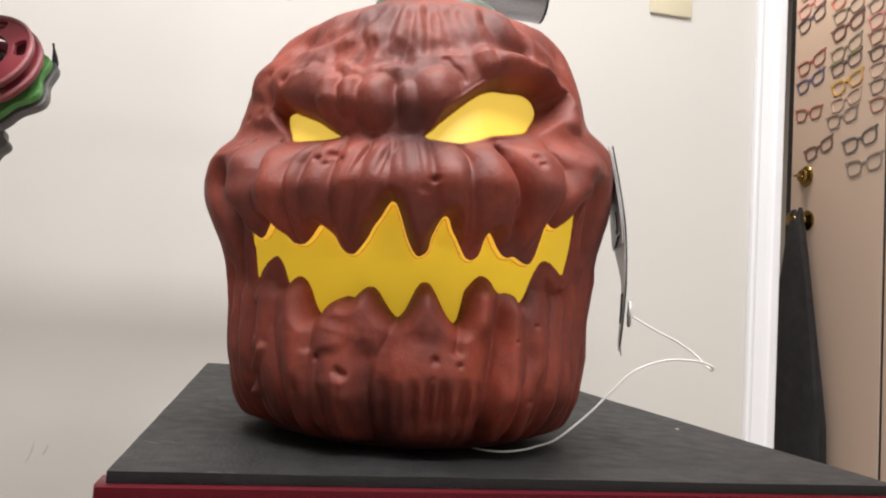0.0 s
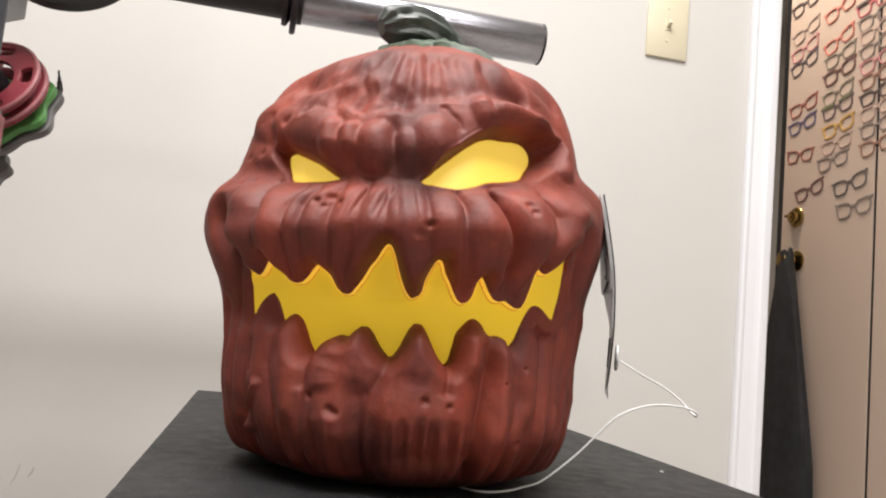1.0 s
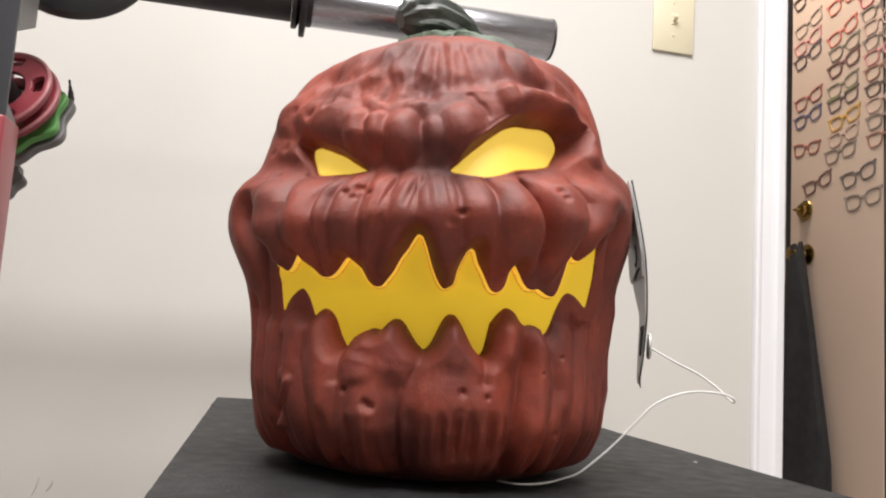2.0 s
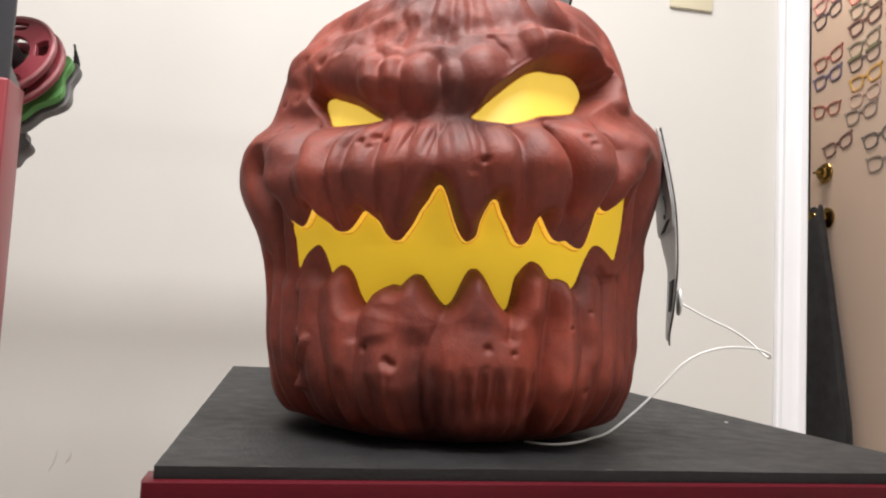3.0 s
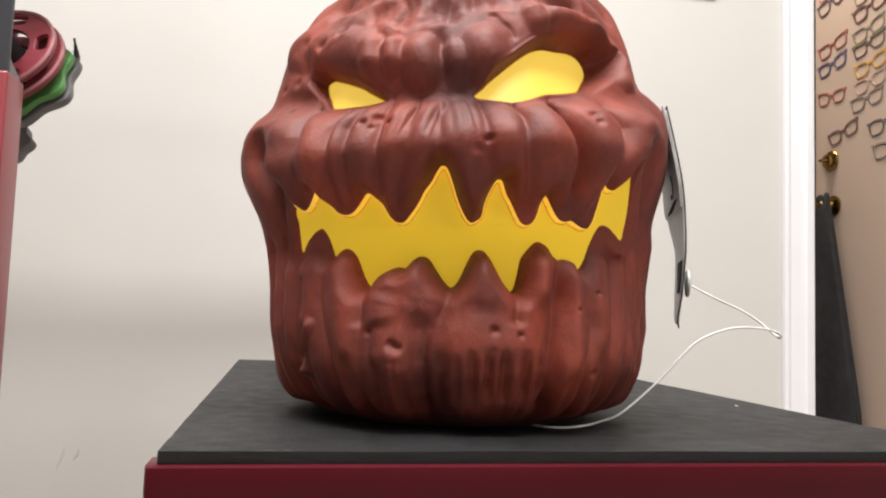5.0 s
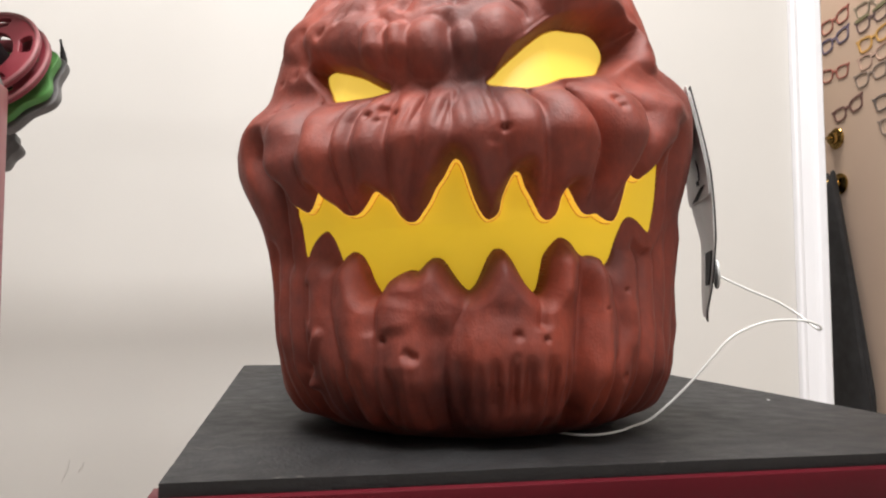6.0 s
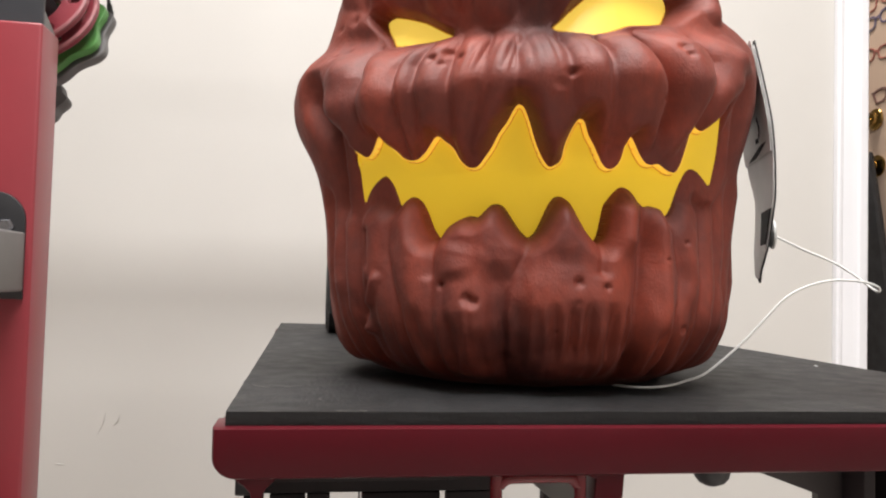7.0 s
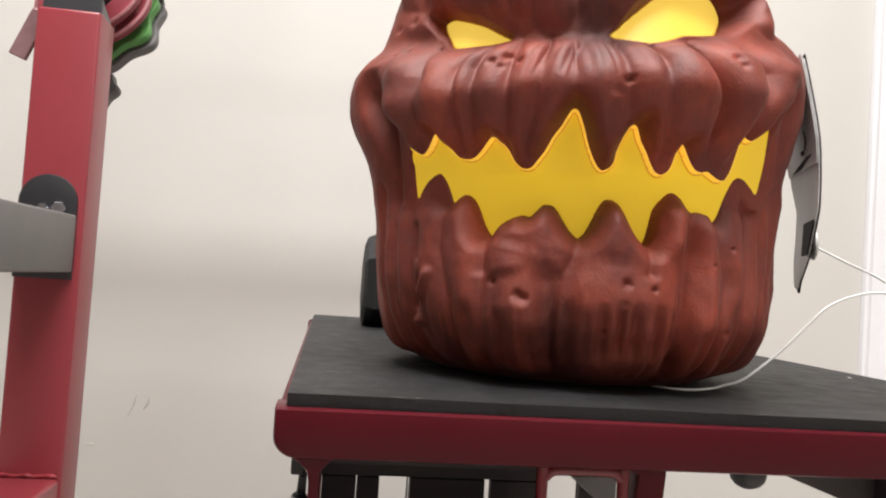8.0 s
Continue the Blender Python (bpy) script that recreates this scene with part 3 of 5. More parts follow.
# ---- the red post with its grey arm ----
PX0, PX1, PY0, PY1, PZ = -0.247, -0.195, 0.380, 0.425, 0.788
post = thing("rack_post", (-0.22, 0.4, 0), "red square steel upright carrying a grey arm", "rack post")
part("upright", box(PX0, PX1, PY0, PY1, 0.0, PZ, 0.0025, segments=3), REDPOST, post, smooth=True)
part("inner_plate", box(PX0 + 0.004, PX1 - 0.0008, PY0 + 0.0012, PY0 + 0.0075, PZ - 0.02, 1.75, 0.001), BARGREY, post, "dark blue-grey flat inner bar", True)
part("tube_lip", prism([(PY0 + 0.008, PZ - 0.001), (PY1 - 0.002, PZ - 0.001), (PY1 - 0.004, PZ + 0.003), (PY0 + 0.008, PZ + 0.017)], 0.003, Matrix(((0, 0, 1, PX1 - 0.006), (1, 0, 0, 0), (0, 1, 0, 0), (0, 0, 0, 1))), 0.0005), GREYSTEEL, post, "pale grey folded lip inside the tube")
part("base_tube", box(PX0 - 0.01, PX1 - 0.001, -0.25, PY0 - 0.0005, 0.335, 0.393, 0.004, segments=3), REDPOST, post, "red horizontal base tube", True)
part("stub_leg", box(PX0, PX1 - 0.002, -0.20, -0.15, 0.0, 0.3345, 0.003), REDPOST, post)
part("weld", sweep([(PX0 + 0.003 + 0.0045 * k, PY0 - 0.0012 + 0.0006 * math.sin(k * 2.1), 0.3945 + 0.0006 * math.sin(k * 1.7)) for k in range(11)], [0.0016 + 0.0006 * math.sin(k * 2.9) for k in range(11)], 8), WELD, post, "rough red painted weld bead", True)
ears = [(0.0235 * math.cos(a), 0.0235 * math.sin(a)) for a in [math.pi * k / 16 for k in range(17)]]
bracket = part("arm_bracket", prism([(-0.0235, -0.064)] + [(0.0235, -0.064)] + [(x, y) for x, y in ears], 0.004, pose(-0.2235, PY0 + 0.0002, 0.6225, 90), 0.001), BLACKPL, post, "black rounded bracket plate", True)
part("arm", box(-0.245, -0.199, -0.22, PY0 - 0.0045, 0.565, 0.613, 0.002, segments=3), GREYSTEEL, post, "grey rectangular steel arm", True)
part("bolt_head", lathe([(0, 0.005), (0.005, 0.005), (0.0065, 0.003), (0.0065, 0)], pose(-0.214, PY0 - 0.004, 0.6175, 90), 6), CHROME, bracket, "bright bolt head")
part("bolt_head", lathe([(0, 0.005), (0.004, 0.005), (0.005, 0.003), (0.005, 0)], pose(-0.226, PY0 - 0.004, 0.617, 90), 6), CHROME, bracket, "bright bolt head")
fl = box(-0.0075, 0.0075, -0.003, 0.003, -0.045, 0, 0.0012)
bmesh.ops.transform(fl, matrix=pose(-0.2515, 0.405, PZ + 0.002, 0, 22, 0), verts=fl.verts)
part("clip_tab", fl, CLIP, post, "small folded pinkish metal tab")
part("collar_plate", prism([(PY0 + 0.008, 0.868), (PY1 + 0.012, 0.890), (PY1 + 0.012, 1.25), (PY0 + 0.008, 1.25)], 0.004, Matrix(((0, 0, 1, PX1 - 0.0045), (1, 0, 0, 0), (0, 1, 0, 0), (0, 0, 0, 1))), 0.0008), GREYSTEEL, post, "grey metal plate along the bar's side")

# ---- weight plates on the peg behind the post ----
AX = Vector((0.2612, 0.86, -0.4556)).normalized()
PEG = Vector((-0.2426, 0.4974, 0.8401))
TURN_PEG = AX.to_track_quat("Z", "Y").to_matrix().to_4x4()


def round_plate(r, hole, slots, slot_r):
    out = [(r * math.cos(2 * math.pi * k / 48), r * math.sin(2 * math.pi * k / 48)) for k in range(48)]
    holes = [[(hole * math.cos(2 * math.pi * k / 24), hole * math.sin(2 * math.pi * k / 24)) for k in range(24)]]
    for s in range(slots):
        mid = 2 * math.pi * (s + 0.3) / slots
        arc = [(slot_r + 0.006 * c, mid + 0.20 * d) for c, d in ((-1, -1), (-1, -0.33), (-1, 0.33), (-1, 1), (-0.5, 1.25), (0.5, 1.25), (1, 1), (1, 0.33), (1, -0.33), (1, -1), (0.5, -1.25), (-0.5, -1.25))]
        holes.append([(q * math.cos(a), q * math.sin(a)) for q, a in arc])
    return out, holes


def lobed_plate(r, hole, lobes, wave):
    n = 96
    out = []
    for k in range(n):
        a = 2 * math.pi * k / n
        q = r + wave * math.cos(lobes * a + 0.5)
        out.append((q * math.cos(a), q * math.sin(a)))
    return out, [[(hole * math.cos(2 * math.pi * k / 24), hole * math.sin(2 * math.pi * k / 24)) for k in range(24)]]


def weight_plate(along, shape, depth, material, label, lip=None):
    at = PEG + AX * along
    ob = thing("weight_plate", at, label, "weight plate", "weight plates on the peg")
    m = Matrix.Translation(at) @ TURN_PEG
    part("disc", prism(shape[0], depth, m, 0.0012, shape[1]), material, ob)
    if lip:
        part("rim", sweep([m @ Vector((lip * math.cos(2 * math.pi * k / 48), lip * math.sin(2 * math.pi * k / 48), 0.0)) for k in range(48)], 0.0022, 8, closed=True), PLATERIM, ob, "worn pale rim", True)
    return ob


weight_plate(0.000, round_plate(0.0545, 0.0285, 5, 0.0415), 0.006, PLATERED, "dark red round weight plate with oval slots", 0.0530)
weight_plate(0.0150, round_plate(0.0565, 0.0225, 5, 0.040), 0.006, PLATERED, "dark red round weight plate behind another", 0.0550)
weight_plate(0.0335, lobed_plate(0.0528, 0.020, 7, 0.0042), 0.008, PLATEGREEN, "green lobed weight plate on the peg")
weight_plate(0.0450, lobed_plate(0.0552, 0.020, 7, 0.0042), 0.009, PLATEGREY, "grey lobed weight plate on the peg")
peg = thing("plate_peg", PEG, "dark steel peg carrying the weight plates", "peg")
part("rod", sweep([PEG - AX * 0.03, PEG + AX * 0.062], 0.0185, 20), DARKSTEEL, peg, smooth=True)
part("arm", sweep([PEG - AX * 0.01, (-0.222, 0.44, 0.90), (-0.222, 0.415, 0.92)], 0.008, 10), DARKSTEEL, peg, smooth=True)
part("hook", sweep(smooth_path([(-0.193, 0.553, 0.830), (-0.1885, 0.560, 0.846), (-0.1872, 0.560, 0.857), (-0.1885, 0.560, 0.866), (-0.1908, 0.560, 0.8775)], 4), [0.0044] * 5 + [0.0040] * 4 + [0.0030] * 3 + [0.0020] * 2 + [0.0013] * 3, 8), BLACKPL, peg, "small black hook", True)
grip_knob = thing("grip_knob", (-0.2415, 0.55, 0.755), "grey lobed plastic knob behind the red post", "knob")
kn = lobed_plate(0.0225, 0.004, 6, 0.0022)
part("cap", prism(kn[0], 0.013, Matrix.Translation((-0.2445, 0.548, 0.757)) @ TURN_PEG, 0.003, kn[1]), PLATEGREY, grip_knob, smooth=True)
part("stud", sweep([(-0.2465, 0.556, 0.753), (-0.2425, 0.426, 0.753)], 0.005, 12), DARKSTEEL, grip_knob, smooth=True)

# ---- the barbell across the wall ----
BY, BZ = 0.55, 1.003
barbell = thing("barbell", (0.0, BY, BZ), "steel barbell with a bright sleeve held level by the wall", "barbell")
X_ = pose(0, BY, BZ, 0, 90)
sleeve = part("sleeve", lathe([(0, 0.070), (0.0256, 0.070), (0.0259, 0.0705), (0.0259, 0.369), (0.0252, 0.3705), (0.020, 0.371), (0.019, 0.3695), (0, 0.3695)], X_, 64), CHROME, barbell, "bright brushed steel sleeve", True)
part("end_rim", lathe([(0.0260, 0.3685), (0.0262, 0.3690), (0.0262, 0.3712), (0.0256, 0.3718), (0.0240, 0.3718), (0.0240, 0.3685)], X_, 64), DARKSTEEL, sleeve, "dark end ring", True)
part("collar", lathe([(0, 0.056), (0.038, 0.056), (0.0395, 0.0575), (0.0395, 0.0615), (0.038, 0.063), (0.027, 0.064), (0.027, 0.0695), (0, 0.0695)], X_, 48), DARKSTEEL, barbell, "dark stepped collar", True)
part("inner_collar", lathe([(0, 0.046), (0.030, 0.046), (0.031, 0.047), (0.031, 0.0515), (0.030, 0.0525), (0.024, 0.0558), (0, 0.0558)], X_, 48), DARKSTEEL, barbell, "dark collar ring", True)
part("shaft", lathe([(0, -1.25), (0.0235, -1.25), (0.0235, 0.0458), (0, 0.0458)], X_, 32), DARKSTEEL, barbell, "dark steel shaft", True)
pad = thing("round_pad", (-0.18, 0.46, 1.0), "black round padded disc hung on the rack", "pad")
part("cushion", lathe([(0, 0.03), (0.070, 0.030), (0.082, 0.026), (0.086, 0.015), (0.082, 0.004), (0.070, 0), (0, 0)], pose(-0.18, 0.50, 1.007, 90), 56), BLACKPL, pad, smooth=True)
part("backing", lathe([(0, 0), (0.06, 0), (0.06, 0.03), (0, 0.03)], pose(-0.18, 0.53, 1.007, 90), 40), DARKSTEEL, pad)

# ---- hexagonal dumbbell behind the pumpkin ----
db = thing("dumbbell", (0.12, 0.50, H), "black rubber hexagonal dumbbell standing on the mat", "dumbbell")
hexa = [(0.0485 * math.cos(math.pi * (k + 0.5) / 3), 0.0485 * math.sin(math.pi * (k + 0.5) / 3)) for k in range(6)]
for x in (0.047, 0.160):
    part("head", prism(hexa, 0.058, pose(x, 0.47, H + 0.0422, 90, 0, 90), 0.010), RUBBER, db)
part("grip", lathe([(0, 0.09), (0.014, 0.09), (0.0165, 0.13), (0.014, 0.17), (0, 0.17)], pose(0.0, 0.47, H + 0.0422, 0, 90), 24), CHROME, db, "steel grip", True)

# ---- hang tag and its cord ----
tag = thing("hang_tag", (0.29, 0.12, 0.60), "grey folded card hang tag with dark print beside the pumpkin", "hang tag")


def sheet(v0, v1, near, far, offset, thick, nv=36, nu=10):
    """A thin bent card: v runs down, u runs from the near to the far edge."""
    bm = bmesh.new()
    faces = [[], []]
    for side in (0, 1):
        for i in range(nv + 1):
            v = v0 + (v1 - v0) * i / nv
            yn, yf = np.interp(v, *near), np.interp(v, *far)
            row = []
            for j in range(nu + 1):
                y = yn + (yf - yn) * j / nu
                x = 0.2680 + (y - 0.085) * (0.335 + 0.095 * min(1, max(0, (v - 0.42) / 0.2))) + 0.009 * math.sin(math.pi * min(1, v * 1.05)) + 0.014 * v * v + offset + side * thick
                row.append(bm.verts.new((x, y, 0.722 - 0.135 * v)))
            faces[side].append(row)
    a, b = faces
    for i in range(nv):
        for j in range(nu):
            bm.faces.new((a[i][j], a[i][j + 1], a[i + 1][j + 1], a[i + 1][j]))
            bm.faces.new((b[i][j], b[i + 1][j], b[i + 1][j + 1], b[i][j + 1]))
        bm.faces.new((a[i][0], a[i + 1][0], b[i + 1][0], b[i][0]))
        bm.faces.new((a[i + 1][nu], a[i][nu], b[i][nu], b[i + 1][nu]))
    for j in range(nu):
        bm.faces.new((a[0][j + 1], a[0][j], b[0][j], b[0][j + 1]))
        bm.faces.new((a[nv][j], a[nv][j + 1], b[nv][j + 1], b[nv][j]))
    bmesh.ops.recalc_face_normals(bm, faces=bm.faces[:])
    return bm


NEAR = ([0, 0.1, 0.35, 0.65, 0.85, 1.0], [0.086, 0.084, 0.080, 0.084, 0.104, 0.136])
FAR = ([0, 0.1, 0.3, 0.5, 0.85, 1.0], [0.090, 0.108, 0.138, 0.150, 0.152, 0.142])
part("back_card", sheet(0, 1, NEAR, FAR, 0.0026, 0.0005), CARDDARK, tag, "dark printed back card", True)
inner_card = part("middle_card", sheet(0.02, 0.98, NEAR, FAR, 0.0014, 0.0005), CARD, tag, "grey inner card", True)
flap = part("front_flap", sheet(0.0, 0.46, NEAR, ([0, 0.1, 0.3, 0.46], [0.090, 0.108, 0.140, 0.146]), 0.0, 0.0005), CARD, tag, "grey front flap with a printed mark", True)
for v, y, w in ((0.295, 0.1010, 0.0016), (0.312, 0.0996, 0.0016), (0.329, 0.0990, 0.0016), (0.346, 0.0994, 0.0016), (0.363, 0.1008, 0.0016), (0.380, 0.1040, 0.0060)):
    part("printed_mark", sheet(v, v + 0.019, ([0, 1], [y, y]), ([0, 1], [y + w, y + w]), -0.0006, 0.0004, 2, 2), CARDDARK, flap, "dark printed stroke")
part("printed_rule", sheet(0.415, 0.455, ([0.41, 0.46], [0.086, 0.118]), ([0.41, 0.46], [0.096, 0.138]), -0.0006, 0.0004, 6, 6), CARDDARK, flap, "dark slanting printed line")
part("printed_block", sheet(0.690, 0.835, ([0, 0.68, 0.84, 1], [0.089, 0.0895, 0.1035, 0.12]), ([0, 1], [0.119, 0.122]), 0.0004, 0.0005, 6, 6), CARDDARK, inner_card, "dark printed block")
part("tag_pin", lathe([(0, 0.0022), (0.0078, 0.0022), (0.0088, 0.0015), (0.0088, 0.0006), (0.0080, 0), (0, 0)], pose(0.3010, 0.1165, 0.6160, 0, 90, -22), 28), CORD, tag, "white plastic button pin", True)
cord_line = smooth_path([(0.3035, 0.1145, 0.6145), (0.3149, 0.1030, 0.6063), (0.3271, 0.0950, 0.5996), (0.3356, 0.0880, 0.5924), (0.3392, 0.0800, 0.5860), (0.3405, 0.0760, 0.5836), (0.3414, 0.0750, 0.5844), (0.3394, 0.0750, 0.5864), (0.3303, 0.0750, 0.5888),
                         (0.3128, 0.0750, 0.5890), (0.2977, 0.0750, 0.5855), (0.2847, 0.0750, 0.5790), (0.2741, 0.0750, 0.5689), (0.2618, 0.0750, 0.5565), (0.2496, 0.0750, 0.5459), (0.2371, 0.0740, 0.5373), (0.2259, 0.0720, 0.5341), (0.2175, 0.0690, 0.5325), (0.2050, 0.0660, 0.5315), (0.1950, 0.0690, 0.5313), (0.1880, 0.0780, 0.5313)], 8)
part("cord", sweep(cord_line, 0.00066, 8), CORD, tag, "thin white plastic cord loop", True)

# ---- the pumpkin lantern ----
CX, CY, FACE = 0.156, 0.150, 14.0
PROFILE = [(0.0, 0.004), (0.058, 0.002), (0.074, 0.000), (0.085, 0.0015), (0.096, 0.0070), (0.1045, 0.0140), (0.1105, 0.0240), (0.1150, 0.0420), (0.1165, 0.065), (0.1180, 0.088), (0.1205, 0.108), (0.1222, 0.130), (0.1215, 0.160),
           (0.1180, 0.185), (0.1125, 0.2065), (0.1042, 0.2290), (0.0932, 0.2490), (0.0738, 0.2660), (0.0468, 0.2812), (0.022, 0.2880), (0.0, 0.2890)]
prof = np.array(smooth_path(PROFILE, 40))
arc = np.concatenate([[0], np.cumsum(np.hypot(*np.diff(prof, axis=0).T))])
v_fine = np.linspace(0, arc[-1], 1600)
pr, ph = np.interp(v_fine, arc, prof[:, 0]), np.interp(v_fine, arc, prof[:, 1])
pr = np.convolve(np.pad(pr, 12, mode="edge"), np.ones(25) / 25, "valid")
pr[0] = pr[-1] = 0
v_of_h = lambda h: np.interp(h, ph[400:], v_fine[400:])
tr_, th_ = np.gradient(pr), np.gradient(ph)
ln = np.hypot(tr_, th_)
nr_, nh_ = th_ / ln, -tr_ / ln

# teeth and gaps of the mouth: angle from the nose in degrees, height above the base
UPPER_A = [(-50, 0.1334), (-48.8, 0.1257), (-46.6, 0.1220), (-44.8, 0.1199), (-43.3, 0.1213), (-42, 0.1255), (-40.8, 0.1301), (-39, 0.1314), (-38.1, 0.1292), (-37, 0.1242), (-35.2, 0.1204), (-33.2, 0.1163),
         (-31.2, 0.1147), (-29, 0.1150), (-27, 0.1180), (-25.3, 0.1222), (-24, 0.1255), (-22.8, 0.1257), (-21.4, 0.1230), (-19.2, 0.1188), (-17.6, 0.1128), (-15.9, 0.1093), (-14.5, 0.1082), (-12.9, 0.1087), (-11.3,
         0.1120), (-9.1, 0.1176), (-7.1, 0.1251), (-5.1, 0.1304), (-3.9, 0.1347), (-2.6, 0.1384), (-1.5, 0.1387), (-0.5, 0.1365), (0.8, 0.1301), (2, 0.1223), (3.2, 0.1161), (4.7, 0.1106)]
UPPER_B = [(6.4, 0.1072), (8.1, 0.1081), (9.5, 0.1109), (10.1, 0.1173), (11.5, 0.1248), (12.7, 0.1294), (13.7, 0.1307), (14.8, 0.1291), (16, 0.1226), (17.6, 0.1175), (19.3, 0.1115), (20.8, 0.1074), (22.5,
         0.1059), (24.1, 0.1076), (25.1, 0.1112), (25.6, 0.1164), (26.3, 0.1208), (27, 0.1218), (28.1, 0.1190), (29.9, 0.1134), (31.8, 0.1095), (33.6, 0.1085), (35.4, 0.1092), (37.1, 0.1074), (39, 0.1057), (40.8,
         0.1059), (42, 0.1097), (42.9, 0.1156), (43.9, 0.1237), (44.6, 0.1293), (46.1, 0.1274), (48, 0.1268), (50, 0.1296), (52, 0.1353), (53.5, 0.1387), (55.1, 0.1419)]
LOWER_A = [(55.6, 0.1376), (55.8, 0.1338), (55.8, 0.1181), (55.1, 0.1076), (54.3, 0.1011), (52, 0.1037), (49.7, 0.1067), (47.6, 0.1081), (46, 0.1074), (44.7, 0.1044), (42.9, 0.0966), (41.6, 0.0890), (40.5,
         0.0854), (39.5, 0.0842), (38.5, 0.0862), (37.1, 0.0885), (34.9, 0.0892), (33.2, 0.0888), (31.6, 0.0908), (30.1, 0.0944), (28.2, 0.0967), (26.7, 0.0972), (25.4, 0.0960), (23.5, 0.0924), (22.1, 0.0889), (21.5,
         0.0836), (20.6, 0.0749), (19.4, 0.0719), (18.3, 0.0728), (16.3, 0.0767), (14.4, 0.0825), (12.4, 0.0892), (10.9, 0.0921), (9.4, 0.0926), (8.1, 0.0920), (6.5, 0.0885)]
LOWER_B = [(4.2, 0.0802), (2.9, 0.0764), (1.4, 0.0743), (0.1, 0.0755), (-1.6, 0.0787), (-3.4, 0.0830), (-5, 0.0869), (-6.5, 0.0893), (-8.2, 0.0899), (-9.6, 0.0894), (-11.3, 0.0864), (-12.8, 0.0844), (-15.2,
         0.0850), (-17.2, 0.0842), (-20.4, 0.0809), (-22.2, 0.0769), (-23.5, 0.0742), (-24.8, 0.0760), (-26.3, 0.0809), (-27.7, 0.0875), (-29.2, 0.0923), (-30.8, 0.0948), (-32.4, 0.0955), (-33.8, 0.0945), (-35.7,
         0.0917), (-36.6, 0.0957), (-37.9, 0.1023), (-39.2, 0.1065), (-40.4, 0.1084), (-42.1, 0.1074), (-44.2, 0.1044), (-46, 0.1003), (-47.7, 0.0957), (-48.4, 0.1069), (-49.1, 0.1240)]
EYE_L = [(-52.2, 0.2033), (-48.3, 0.2049), (-42.9, 0.2017), (-36.4, 0.1970), (-31.7, 0.1934), (-28, 0.1892), (-24, 0.1847), (-21, 0.1813), (-24.3, 0.1802), (-28.2, 0.1793), (-33.5, 0.1794), (-37.2, 0.1795),
         (-40.8, 0.1812), (-44.5, 0.1881), (-49.1, 0.1961)]
EYE_R = [(6, 0.1779), (7.8, 0.1816), (11.2, 0.1886), (15.1, 0.1957), (19.2, 0.2026), (23.8, 0.2088), (27.6, 0.2124), (31.7, 0.2148), (37.8, 0.2160), (47.5, 0.2191), (54.6, 0.2190), (57.9, 0.2157), (57.8,
         0.2105), (53.6, 0.2031), (48.1, 0.1954), (43.5, 0.1883), (38.4, 0.1851), (32.8, 0.1824), (28, 0.1805), (24.8, 0.1780), (20.8, 0.1750), (17.2, 0.1736), (12.9, 0.1739), (9.5, 0.1747), (7, 0.1757)]
RAD = 0.110 * math.pi / 180


def closed_line(points, steps=5):
    p = smooth_path([points[-1], *points, points[0], points[1]], steps)[steps:-steps]
    return np.array(p[:-1])


def signed_distance(th, h, line):
    """Distance in metres to a closed line in the unrolled surface (negative inside), and the nearest point on it."""
    s = th * RAD
    a = np.stack([line[:, 0] * RAD, line[:, 1]], 1)
    b = np.roll(a, -1, axis=0)
    best = np.full(s.shape, 9.0)
    ns, nh = s.copy(), h.copy()
    inside = np.zeros(s.shape, bool)
    for (ax, ay), (bx, by) in zip(a, b):
        dx, dy = bx - ax, by - ay
        t = np.clip(((s - ax) * dx + (h - ay) * dy) / (dx * dx + dy * dy + 1e-12), 0, 1)
        qx, qy = ax + t * dx, ay + t * dy
        d = np.hypot(s - qx, h - qy)
        near = d < best
        best[near], ns[near], nh[near] = d[near], qx[near], qy[near]
        if ay != by:
            cross = ((ay > h) != (by > h)) & (s < (bx - ax) * (h - ay) / (by - ay) + ax)
            inside ^= cross
    return np.where(inside, -best, best), ns / RAD, nh


def step(a, b, x):
    t = np.clip((x - a) / (b - a), 0, 1)
    return t * t * (3 - 2 * t)


def blob(th, h, t0, h0, size, height, flat=1.0):
    return height * np.exp(-(((th - t0) * RAD) ** 2 + ((h - h0) * flat) ** 2) / size ** 2)


LAT = np.random.RandomState(5).rand(64, 64)


def value_noise(x, y):
    xi, yi = np.floor(x).astype(int), np.floor(y).astype(int)
    fx, fy = x - xi, y - yi
    fx, fy = fx * fx * (3 - 2 * fx), fy * fy * (3 - 2 * fy)
    g = lambda i, j: LAT[i % 64, j % 64]
    return (g(xi, yi) * (1 - fx) + g(xi + 1, yi) * fx) * (1 - fy) + (g(xi, yi + 1) * (1 - fx) + g(xi + 1, yi + 1) * fx) * fy - 0.5


def pleats(th, centres, width, depth):
    """Vertical grooves at the given angles, sharp at the bottom and round between."""
    out = np.zeros(th.shape)
    for k, c in enumerate(centres):
        w = width * (0.8 + 0.5 * ((k * 37) % 10) / 10)
        out -= depth * (0.6 + 0.6 * ((k * 53) % 10) / 10) * np.exp(-np.abs((th - c) / w) ** 1.8)
    return out


